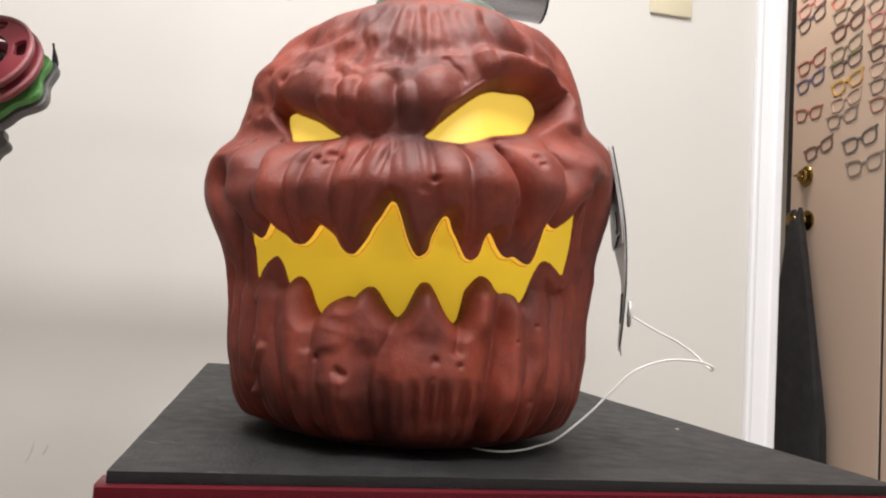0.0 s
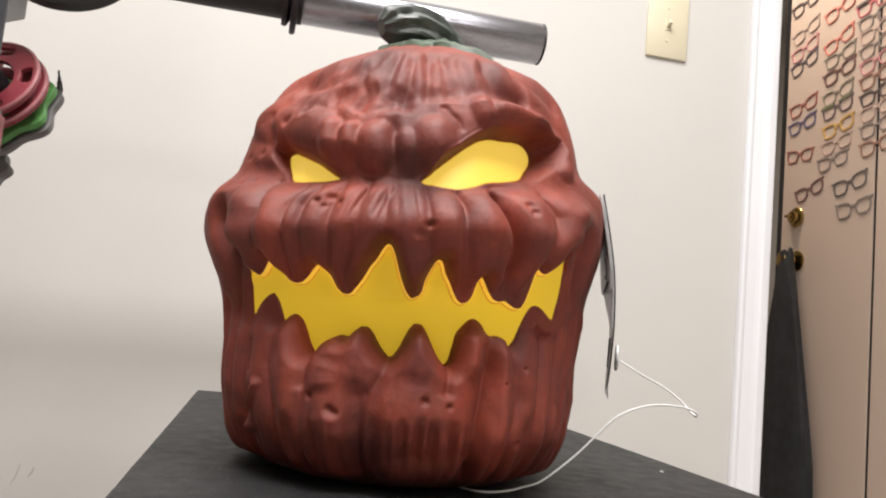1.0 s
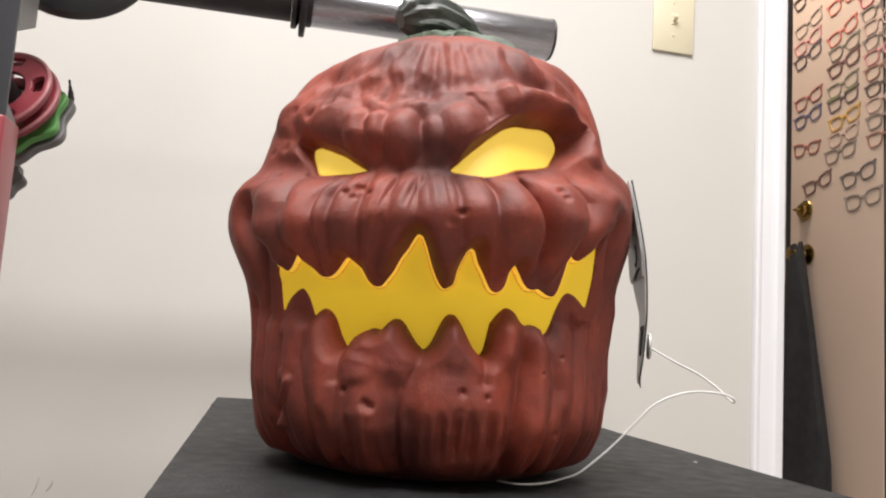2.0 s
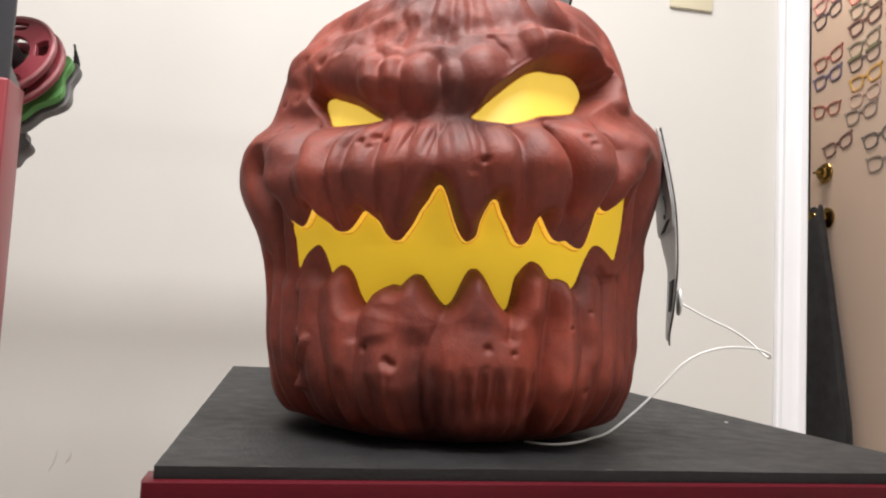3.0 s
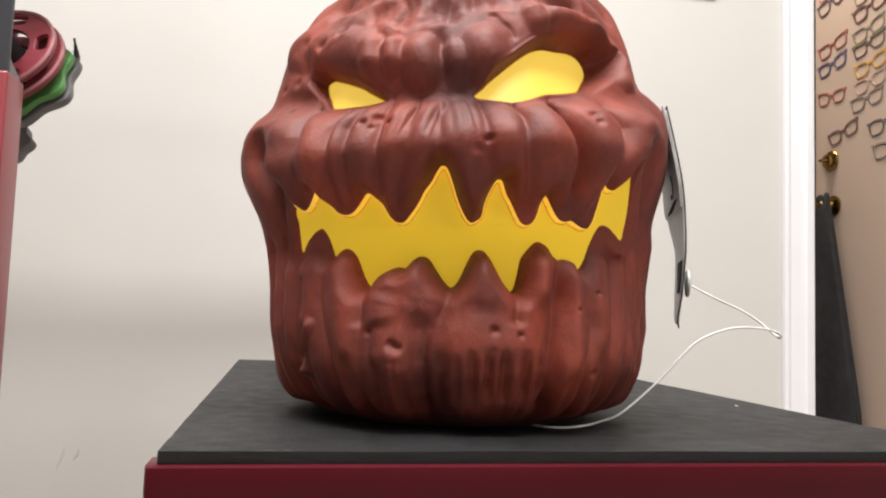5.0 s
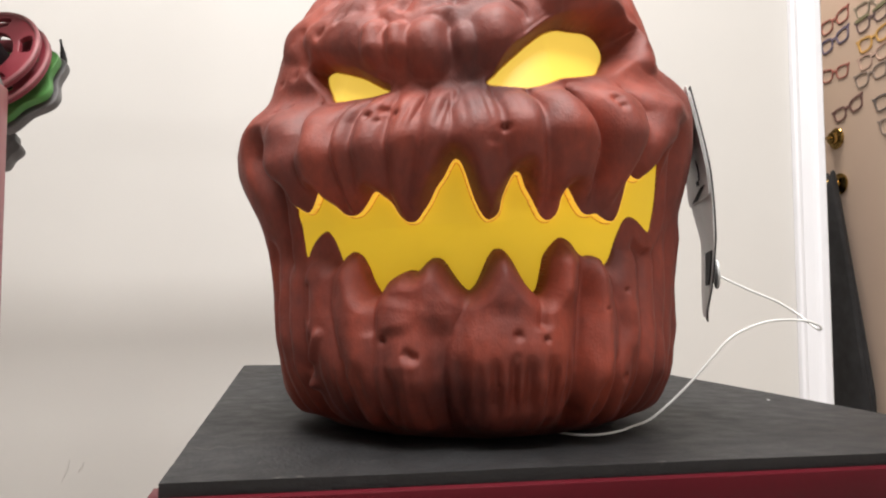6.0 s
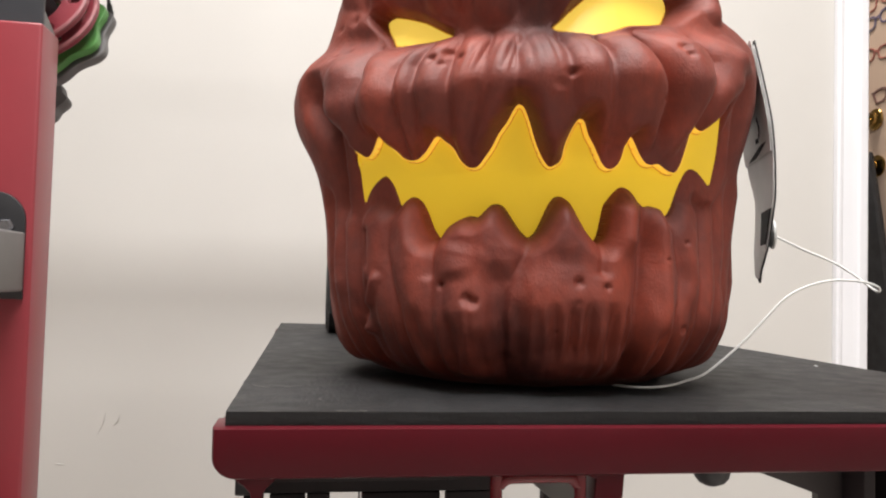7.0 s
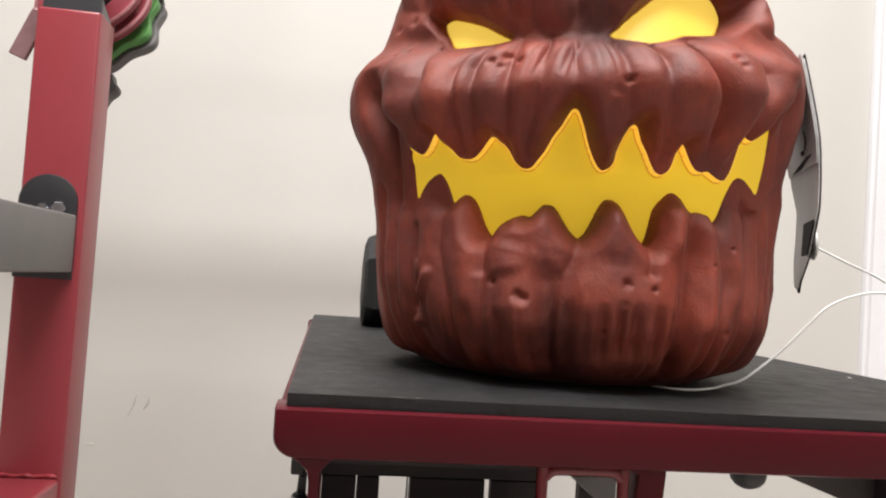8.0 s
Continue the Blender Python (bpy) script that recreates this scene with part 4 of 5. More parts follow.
# radius at the height h: down the middle of the face, and down either flank
FRONT = [(0.0, 0.075), (0.004, 0.089), (0.010, 0.102), (0.020, 0.1135), (0.034, 0.1220), (0.046, 0.1218), (0.060, 0.1192), (0.075, 0.1168), (0.088, 0.1150), (0.098, 0.1060), (0.106, 0.1070), (0.116, 0.1140), (0.124, 0.1208), (0.132, 0.1268), (0.140, 0.1312), (0.147, 0.1332),
         (0.154, 0.1308), (0.161, 0.1262), (0.167, 0.1195), (0.172, 0.1120), (0.178, 0.1065), (0.185, 0.1070), (0.191, 0.1090), (0.198, 0.1092), (0.206, 0.1070), (0.216, 0.1038), (0.228, 0.0992), (0.240, 0.0945), (0.252, 0.0885), (0.267, 0.0735), (0.29, 0.0)]
FLANK_L = [(0.0, 0.075), (0.0095, 0.1015), (0.023, 0.1090), (0.042, 0.1132), (0.065, 0.1150), (0.087, 0.1172), (0.106, 0.1198), (0.122, 0.1230), (0.136, 0.1295), (0.149, 0.1350), (0.162, 0.1375), (0.172, 0.1355), (0.180, 0.1300), (0.187, 0.1225), (0.193, 0.1195), (0.207, 0.1160), (0.227, 0.1095), (0.248, 0.0980), (0.266, 0.0765), (0.29, 0.0)]
FLANK_R = [(0.0, 0.078), (0.0135, 0.1080), (0.030, 0.1168), (0.047, 0.1192), (0.0715, 0.1192), (0.093, 0.1215), (0.1175, 0.1243), (0.131, 0.1280), (0.148, 0.1320), (0.160, 0.1330), (0.172, 0.1315), (0.180, 0.1285), (0.187, 0.1235), (0.193, 0.1165), (0.1995, 0.1130), (0.211, 0.1102), (0.231, 0.1038), (0.2495, 0.0940), (0.269, 0.0748), (0.29, 0.0)]


def smooth_table(table):
    """A table of (height, radius) as a softened curve over the heights."""
    p = np.array(table)
    s = np.linspace(0, 0.29, 1161)
    r = np.interp(s, p[:, 0], p[:, 1])
    for _ in range(2):
        r = np.convolve(np.pad(r, 8, mode="edge"), np.ones(17) / 17, "valid")
    return lambda h: np.interp(h, s, r)


body_r, front_r, left_r, right_r = (smooth_table([(q, r) for r, q in PROFILE[2:]]), smooth_table(FRONT), smooth_table(FLANK_L), smooth_table(FLANK_R))


def form(th, h):
    """The large masses: a face with an overhanging muzzle between two flanks, and a plain back."""
    drop = 0.0035 * step(18, 50, th) + 0.0105 * step(34, 54, -th) - 0.0015 * np.exp(-((th - 10) / 12) ** 2)
    drop = drop * step(0.150, 0.166, h) * (1 - step(0.19, 0.2, h))
    wide = 1 - step(125, 165, np.abs(th))
    left, right = step(50, 70, -th), step(46, 74, th)
    mid = front_r(h - drop) - 0.0080 * step(20, 42, -th) * np.exp(-((h - 0.030) / 0.022) ** 2)
    mid = mid - 0.0045 * np.exp(-((th + 20) / 15) ** 2) * step(0.10, 0.125, h) * (1 - step(0.158, 0.170, h))
    r = mid * (1 - left) * (1 - right) + left_r(h) * left + right_r(h) * right
    return (r - body_r(h)) * wide * (1 - step(0.256, 0.272, h))


def fold(th, h, pts, width, height, taper=0.15, power=1.5):
    """A ridge, or with a minus height a crease, along a line of (angle, height); the power sets how sharp its crest is."""
    p = np.array(smooth_path(pts, 6)) * np.array((RAD, 1.0))
    seg = np.hypot(*np.diff(p, axis=0).T)
    along = np.concatenate([[0], np.cumsum(seg)])
    out = np.zeros(th.shape)
    reach = 3.0 * width
    near = (th * RAD > p[:, 0].min() - reach) & (th * RAD < p[:, 0].max() + reach) & (h > p[:, 1].min() - reach) & (h < p[:, 1].max() + reach)
    x, y = th[near] * RAD, h[near]
    best, at = np.full(x.shape, 9.0), np.zeros(x.shape)
    for (ax, ay), (bx, by), s0, sl in zip(p[:-1], p[1:], along, seg):
        dx, dy = bx - ax, by - ay
        t = np.clip(((x - ax) * dx + (y - ay) * dy) / (sl * sl + 1e-12), 0, 1)
        d = np.hypot(x - ax - t * dx, y - ay - t * dy)
        m = d < best
        best[m], at[m] = d[m], (s0 + t * sl)[m]
    u = at / along[-1]
    out[near] = height * np.exp(-(best / width) ** power) * (step(-0.02, taper, np.minimum(u, 1 - u)) if taper else 1.0)
    return out


def scallops(th, h, levels, grooves, swell, power, crease):
    """Rounded lobes between grooves; each groove is its angles at the levels of height, each swell a lobe's height."""
    lines = [np.interp(h, levels[::-1], g[::-1]) for g in grooves]
    out = np.zeros(th.shape)
    for a, b, tall in zip(lines, lines[1:], swell):
        u = (th - a) / np.maximum(b - a, 0.5)
        m = (u > 0) & (u < 1)
        out[m] += tall * (np.sin(np.pi * u[m]) ** power - 0.55)
        away = np.minimum(u, 1 - u)[m] * np.maximum(b - a, 0.5)[m] * RAD
        out[m] -= crease * tall * np.exp(-(away / 0.0018) ** 1.4)
    return out * step(0, 4, th - lines[0]) * step(0, 4, lines[-1] - th)


def knuckles(th, h, rows):
    """Domed lumps along short lines, the tallest winning, so that creases are left where they meet."""
    out = np.zeros(th.shape)
    for pts, width, height in rows:
        q = fold(th, h, pts, width, 1.0, 0.0, 2.0)
        d2 = -np.log(np.maximum(q, 1e-9))
        out = np.maximum(out, np.where(q > 0, height * np.maximum(1 - d2, 0) ** 1.25, 0))
    return out


def softened(d, columns, rows):
    """Twice a box mean over the grid, so many columns and rows to either side."""
    for span, axis in ((columns, 1), (rows, 0)) * 2:
        total = np.concatenate([np.take(d, range(-span - 1, 0), axis=axis), d, np.take(d, range(span), axis=axis)], axis=axis).cumsum(axis=axis)
        n = d.shape[axis]
        d = (np.take(total, range(2 * span + 1, n + 2 * span + 1), axis=axis) - np.take(total, range(n), axis=axis)) / (2 * span + 1)
    return d


def relief(th, h):
    """How far the shell stands out from its turned body, in metres."""
    x, y = th * RAD, h
    bend = 0.0012 * value_noise(x * 70 + 11, y * 55)
    thb, hb = th + bend / RAD, h + 0.0010 * value_noise(x * 60, y * 70 + 5)
    front = 1 / (1 + np.exp((np.abs(th) - 108) / 7))
    back = step(58, 80, np.abs(th))
    d = form(th, h)
    d = softened(d, 12, 6)

    def folds(rows):
        total = np.zeros(th.shape)
        for pts, width, height, taper, power in rows:
            total += fold(thb, hb, pts, width, height, taper, power)
        return total

    # hollows behind the mouth's corners, and the rolls that close round them
    d += folds([([(-62, 0.1735), (-62, 0.162), (-60, 0.150), (-57, 0.138), (-54.5, 0.126), (-53.5, 0.113), (-54, 0.095)], 0.0068, -0.0200, 0.22, 2.0),
                ([(-72, 0.168), (-75, 0.150), (-72, 0.134), (-66, 0.118), (-62, 0.100)], 0.0100, 0.0018, 0.25, 2.0),
                ([(62, 0.160), (62.5, 0.148), (61.5, 0.135), (60.5, 0.120), (60, 0.105)], 0.0072, -0.0135, 0.2, 2.0),
                ([(55, 0.170), (57.5, 0.162), (58.5, 0.154)], 0.0085, 0.0030, 0.4, 2.0)])
    # rolls of the upper lip, parted by furrows that run down to the gaps between its teeth
    lip = step(0.104, 0.116, h) * (1 - step(0.166, 0.180, h))
    d += lip * scallops(thb, h, (0.172, 0.160, 0.148, 0.137, 0.128, 0.118), [(-57, -57, -56, -53, -50.5, -50), (-44.5, -42.4, -42.4, -42.4, -42.5, -43), (-30.5, -31.4, -31, -30.8, -30.6, -31), (-24.5, -26, -26.2, -26.4, -27.4, -28),
                        (-16.5, -17.2, -17.2, -16.8, -17.4, -18), (-9, -9, -9.2, -11, -12.6, -14), (-1.4, -2.6, -2.8, -2.6, -2.2, -2), (7.4, 8, 8.4, 9, 11, 12), (16, 17.4, 17.4, 17.8, 19.4, 21),
                        (28, 30, 32.4, 33.8, 34, 34), (45, 47.4, 46.5, 44.5, 43.5, 43), (60, 60, 60, 60, 60, 60)], (0.0066, 0.0062, 0.0036, 0.0050, 0.0040, 0.0040, 0.0040, 0.0040, 0.0078, 0.0074, 0.0060), 0.95, 0.42)
    d += folds([([(27.0, 0.174), (29.2, 0.164), (31.2, 0.154), (33.6, 0.142), (34.2, 0.131), (34.2, 0.121)], 0.0052, -0.0062, 0.15, 1.7), ([(-4.8, 0.166), (-6.2, 0.150), (-7, 0.132)], 0.0030, -0.0014, 0.3, 1.6),
                ([(14.8, 0.158), (15.4, 0.146), (15.8, 0.136), (17.6, 0.124)], 0.0032, 0.0020, 0.2, 1.8), ([(-40.6, 0.164), (-39.8, 0.150), (-39.4, 0.136), (-39.6, 0.128)], 0.0024, -0.0016, 0.3, 1.6)])
    d += blob(th, h, 51, 0.182, 0.012, 0.0034) + blob(th, h, 40, 0.177, 0.011, 0.0026, 1.1) + blob(th, h, 57, 0.166, 0.010, 0.0024)
    # scowling brow: knuckle-like lumps that run down towards the eyes
    d += knuckles(thb, hb, [([(-25.8, 0.2085), (-24.6, 0.2000)], 0.0092, 0.0078), ([(-18.0, 0.2060), (-17.0, 0.1970)], 0.0080, 0.0074), ([(-9.8, 0.2015), (-8.6, 0.1925)], 0.0125, 0.0070),
                            ([(-0.2, 0.2020), (0.8, 0.1950)], 0.0072, 0.0032), ([(8.8, 0.2050), (9.6, 0.196)], 0.0140, 0.0066), ([(-62, 0.2240), (-50, 0.2195), (-38, 0.2140), (-31, 0.2095)], 0.0150, 0.0060),
                            ([(24.6, 0.2270), (25.8, 0.2215)], 0.0090, 0.0064), ([(31.0, 0.2245), (39, 0.2252), (47, 0.2232), (53.5, 0.2180), (57.5, 0.2100)], 0.0096, 0.0080), ([(60.0, 0.2120), (62.5, 0.2060), (62.5, 0.2000), (60.0, 0.1940)], 0.0080, 0.0044)])
    d += folds([([(-3.8, 0.2160), (-3.6, 0.2020), (-3.0, 0.182)], 0.0032, -0.0032, 0.30, 1.6), ([(20, 0.2400), (30, 0.2405), (42, 0.2400), (54, 0.2350), (63, 0.2250), (66, 0.213)], 0.0065, -0.0030, 0.25, 1.8),
                ([(10.2, 0.2222), (12.0, 0.2238), (13.8, 0.2194), (16.4, 0.2160), (18.0, 0.2080)], 0.0011, -0.0022, 0.10, 1.3),
                ([(-58, 0.2300), (-57, 0.2180), (-52, 0.206)], 0.0055, -0.0034, 0.25, 1.7), ([(-36.0, 0.2240), (-40.0, 0.2200)], 0.0028, -0.0026, 0.3, 1.6), ([(-44.0, 0.2205), (-48.0, 0.2160)], 0.0030, -0.0030, 0.3, 1.6),
                ([(-62, 0.2420), (-50, 0.2390), (-38, 0.2330), (-31, 0.226)], 0.0070, 0.0022, 0.2, 2.0)])
    # lower jaw: blunt teeth over swelling lobes, wide furrows between them
    jaw = (1 - step(0.100, 0.114, h)) * step(0.0, 0.014, h)
    d += jaw * scallops(thb, h, (0.098, 0.085, 0.070, 0.055, 0.040, 0.025, 0.010), [(-72, -71, -70, -69.5, -69, -69, -69), (-65, -63.5, -62, -61, -60.5, -60, -60), (-58, -56, -53.5, -52, -51.5, -51, -51), (-48.5, -47, -46, -45.4, -45, -45, -46), (-36, -35.7, -35.3, -33, -30.5, -30, -30.5),
                        (-24, -23.6, -22, -22, -21.3, -21, -21.5), (1.0, 1.2, 1.0, -3.4, -5.6, -4.8, -4.2), (32, 31.6, 31.4, 30, 28.5, 28.4, 29.5), (39, 39.5, 40, 40.5, 38.4, 38.2, 39), (53, 51.5, 49.4, 48, 47, 47.3, 48),
                        (60, 58.5, 56.5, 54.5, 53.2, 53, 53.5), (66, 65, 63.5, 61.5, 60, 59.5, 59), (73, 72, 70.5, 69, 67.5, 67, 67), (80, 79, 78, 77, 76, 75, 75)],
                        (0.0034, 0.0034, 0.0034, 0.0036, 0.0036, 0.0046, 0.0056, 0.0040, 0.0040, 0.0034, 0.0032, 0.0034, 0.0034), 1.15, 0.16)
    d += folds([([(31.5, 0.0900), (31.4, 0.076), (30.0, 0.058), (28.6, 0.042), (28.4, 0.024), (29.6, 0.006)], 0.0060, -0.0054, 0.12, 1.8), ([(-5.0, 0.0640), (-6.4, 0.054), (-5.4, 0.040), (-4.4, 0.018), (-4.2, 0.004)], 0.0070, -0.0040, 0.2, 1.8),
                ([(19.3, 0.0725), (18.2, 0.064), (18.0, 0.056)], 0.0026, -0.0046, 0.12, 1.3), ([(-23.6, 0.0755), (-22.6, 0.066), (-22.4, 0.054)], 0.0028, -0.0030, 0.15, 1.4),
                ([(-16.0, 0.0740), (-17.0, 0.064), (-16, 0.054)], 0.0090, 0.0030, 0.3, 2.0),
                ([(34.4, 0.0890), (35.0, 0.076), (34.6, 0.050), (34.0, 0.03)], 0.0036, 0.0022, 0.2, 2.0), ([(26.4, 0.0980), (25.4, 0.084), (24.0, 0.064)], 0.0090, 0.0040, 0.3, 2.0), ([(9.4, 0.0940), (9.2, 0.080), (9.0, 0.062)], 0.0100, 0.0030, 0.3, 2.0),
                ([(-44.6, 0.0835), (-44.0, 0.073), (-43.0, 0.061)], 0.0017, -0.0046, 0.12, 1.5), ([(-37.2, 0.0590), (-39.0, 0.0505), (-41.0, 0.0400)], 0.0026, 0.0036, 0.2, 2.0), ([(-41.5, 0.056), (-43.2, 0.044), (-44.5, 0.033)], 0.0020, -0.0030, 0.15, 1.4),
                ([(-13.2, 0.0485), (-12.0, 0.0458), (-9.8, 0.0446)], 0.0015, -0.0032, 0.15, 1.6), ([(-13.6, 0.0445), (-11.8, 0.0412), (-9.2, 0.0408)], 0.0016, 0.0008, 0.2, 1.8)])
    # short ribs along the foot of the jaw
    for t0, lo, hi, w, a in ((-25.4, 0.014, 0.044, 0.0030, 0.0022), (-16.0, 0.010, 0.042, 0.0034, 0.0026), (-9.6, 0.008, 0.034, 0.0030, 0.0018), (-0.4, 0.010, 0.048, 0.0030, 0.0026), (3.6, 0.012, 0.044, 0.0026, 0.0020), (7.2, 0.014, 0.046, 0.0022, 0.0030),
                             (11.2, 0.016, 0.046, 0.0022, 0.0034), (15.2, 0.016, 0.046, 0.0022, 0.0036), (20.2, 0.016, 0.046, 0.0024, 0.0034), (24.6, 0.018, 0.044, 0.0022, 0.0022), (34.0, 0.010, 0.036, 0.0022, 0.0020), (43.4, 0.012, 0.05, 0.0024, 0.0024)):
        d += fold(thb, hb, [(t0 + 0.5, lo), (t0, (lo + hi) / 2), (t0 - 0.4, hi)], w * 1.30, -a * 1.6, 0.35, 1.8)
    foot = step(0.004, 0.016, h) * (1 - step(0.036, 0.054, h)) * (1 - step(70, 90, np.abs(th)))
    d += (0.0030 * value_noise(th / 2.1 + 4 + 9 * h, h * 16 + 2) + 0.0012 * value_noise(th / 0.9, h * 30)) * foot
    high = step(0.040, 0.056, h) * (1 - step(0.084, 0.100, h)) * (1 - step(70, 90, np.abs(th)))
    d += 0.0016 * value_noise(th / 3.0 + 8 - 14 * h, h * 22 + 6) * high
    # lobes over the crown and round the back
    d += folds([([(-14, 0.2665), (-20, 0.2560), (-35, 0.2480), (-58, 0.2415)], 0.0079, -0.0057, 0.15, 1.6), ([(-26, 0.266), (-42, 0.2560), (-66, 0.246)], 0.0076, -0.0043, 0.15, 1.6),
                ([(-7.6, 0.2670), (-8.8, 0.2510), (-8.7, 0.2331), (-7.0, 0.217)], 0.0068, -0.0051, 0.15, 1.6), ([(-1.0, 0.2650), (-1.6, 0.2420), (-2.8, 0.2175)], 0.0065, -0.0057, 0.15, 1.6),
                ([(4.6, 0.2690), (5.4, 0.2450), (6.0, 0.2260)], 0.0065, -0.0057, 0.15, 1.6), ([(11.0, 0.2690), (12.6, 0.2450), (14.8, 0.2280)], 0.0088, -0.0063, 0.15, 1.6),
                ([(18, 0.2640), (21.0, 0.2440), (24.4, 0.232)], 0.0072, -0.0043, 0.15, 1.6), ([(27, 0.2620), (36.0, 0.2460), (50, 0.238)], 0.0095, -0.0067, 0.15, 1.6), ([(44, 0.266), (58, 0.2520), (70, 0.236)], 0.0095, -0.0047, 0.15, 1.6),
                ([(-17, 0.2440), (-24, 0.236), (-31, 0.2300)], 0.0068, -0.0047, 0.15, 1.6), ([(-12, 0.2380), (-16, 0.2300), (-19, 0.2200)], 0.0065, -0.0042, 0.15, 1.6)])
    d -= 0.0030 * step(0.258, 0.276, h)
    d += 0.0042 * (np.abs(np.sin(np.radians(th * 8 + 20))) ** 0.6 - 0.7) * back * (1 - step(0.25, 0.285, h)) * step(0.0, 0.02, h) * (1 - front)
    return d


def detail(th, h):
    """Pits, fine wrinkles and the sculptor's unevenness, laid over the finished relief."""
    x, y = th * RAD, h
    wob = th + 1.6 * value_noise(th / 9 + 3, h * 28)
    thb, hb = th + 0.0012 * value_noise(x * 70 + 11, y * 55) / RAD, h + 0.0010 * value_noise(x * 60, y * 70 + 5)
    face = 1 / (1 + np.exp((np.abs(th + 1) - 60) / 4))
    nose = np.exp(-((th + 2) / 20) ** 2) * step(0.146, 0.160, h) * (1 - step(0.168, 0.176, h))
    d = pleats(wob + 18 * (h - 0.16) / 0.02 * np.sign(th + 3) * 0.10, (-19, -15.6, -12.2, -10.0, -7.4, -4.2, -2.6, 0.4, 3.4, 5.6, 8.6, 12.4), 0.75, 0.0013) * nose
    # pits
    for t0, h0, s, a in ((-19.0, 0.0522, 0.0019, 0.0040), (12.3, 0.0538, 0.0022, 0.0044), (18.6, 0.0516, 0.0017, 0.0034), (11.8, 0.0445, 0.0016, 0.0012), (54.0, 0.0915, 0.0017, 0.0030), (26.0, 0.0917, 0.0024, 0.0024), (43.2, 0.0728, 0.0015, 0.0024),
                         (35.6, 0.0638, 0.0014, 0.0020), (41.0, 0.0330, 0.0020, 0.0030), (7.4, 0.0311, 0.0012, 0.0016), (8.9, 0.1480, 0.0021, 0.0040), (7.0, 0.1425, 0.0024, 0.0016), (30.2, 0.1590, 0.0019, 0.0036), (36.0, 0.1635, 0.0028, 0.0034), (36.8, 0.1595, 0.0022, 0.0030),
                         (29.8, 0.1380, 0.0016, 0.0024), (-21.6, 0.1612, 0.0024, 0.0034), (-18.4, 0.1640, 0.0026, 0.0036), (-15.0, 0.1602, 0.0020, 0.0030), (-19.4, 0.1580, 0.0020, 0.0022), (-55.5, 0.1810, 0.0026, 0.0030), (-58.5, 0.1790, 0.0020, 0.0020), (-44.0, 0.1800, 0.0018, 0.0024),
                         (58.5, 0.2055, 0.0024, 0.0022), (65, 0.2050, 0.0026, 0.0016), (-58, 0.2010, 0.0030, 0.0022), (-64, 0.1985, 0.0026, 0.0018)):
        d -= 0.62 * blob(thb, hb, t0, h0, 0.88 * s, a)
    d += blob(th, h, -42.2, 0.0300, 0.0034, 0.0050) + blob(th, h, -44.8, 0.0265, 0.0026, 0.0030) + blob(th, h, 6.0, 0.1385, 0.0026, 0.0012)
    # hand-sculpted unevenness
    fore = step(0.205, 0.222, h) * (1 - step(0.256, 0.272, h)) * face
    d += (0.0022 * value_noise(x * 95 + 3, y * 100) + 0.0009 * value_noise(x * 190, y * 200 + 9)) * fore * (1 - 0.6 * step(-2, 14, th))
    d += 0.0016 * value_noise(x * 60 + 7, y * 45) + 0.0006 * value_noise(x * 130, y * 90 + 4) + 0.00035 * value_noise(x * 260 + y * 60, y * 150) + 0.00012 * value_noise(x * 520, y * 420)
    return d


th_axis = np.concatenate([np.arange(-180, -112, 1.5), np.arange(-112, -78, 0.5), np.arange(-78, -60, 0.3), np.arange(-60, 60, 0.2), np.arange(60, 78, 0.3), np.arange(78, 112, 0.5), np.arange(112, 180, 1.5)])
v_lo, v_a, v_b, v_hi = 0.0, float(v_of_h(0.064)), float(v_of_h(0.228)), arc[-1]
v_axis = np.concatenate([np.linspace(v_lo, v_fine[400] * 0.75, 14)[:-1], np.linspace(v_fine[400] * 0.75, v_a, 110)[:-1], np.linspace(v_a, v_b, 400)[:-1], np.linspace(v_b, v_hi, 115)])
TH, V = np.meshgrid(th_axis, v_axis)
HH = np.interp(V, v_fine, ph)
lines = {"mouth": closed_line(UPPER_A + UPPER_B + LOWER_A + LOWER_B, 3), "eye_left": closed_line(EYE_L), "eye_right": closed_line(EYE_R)}
dist = {}
RIM_W = 0.0010
MID_T = (-50, -44.8, -40.3, -31, -24, -14.4, -8, 1, 6.4, 9.4, 14, 19, 22.5, 26.7, 33, 39, 44, 47.6, 51, 55)
MID_H = (0.117, 0.1155, 0.119, 0.1065, 0.100, 0.100, 0.100, 0.100, 0.102, 0.104, 0.104, 0.092, 0.100, 0.105, 0.100, 0.0965, 0.112, 0.118, 0.120, 0.125)
UP = np.zeros(TH.shape, bool)
UPW = np.zeros(TH.shape)
EDGE_H = np.full(TH.shape, 0.12)
zone = (np.abs(TH) < 72) & (HH > 0.062) & (HH < 0.240) & (V > v_fine[400])
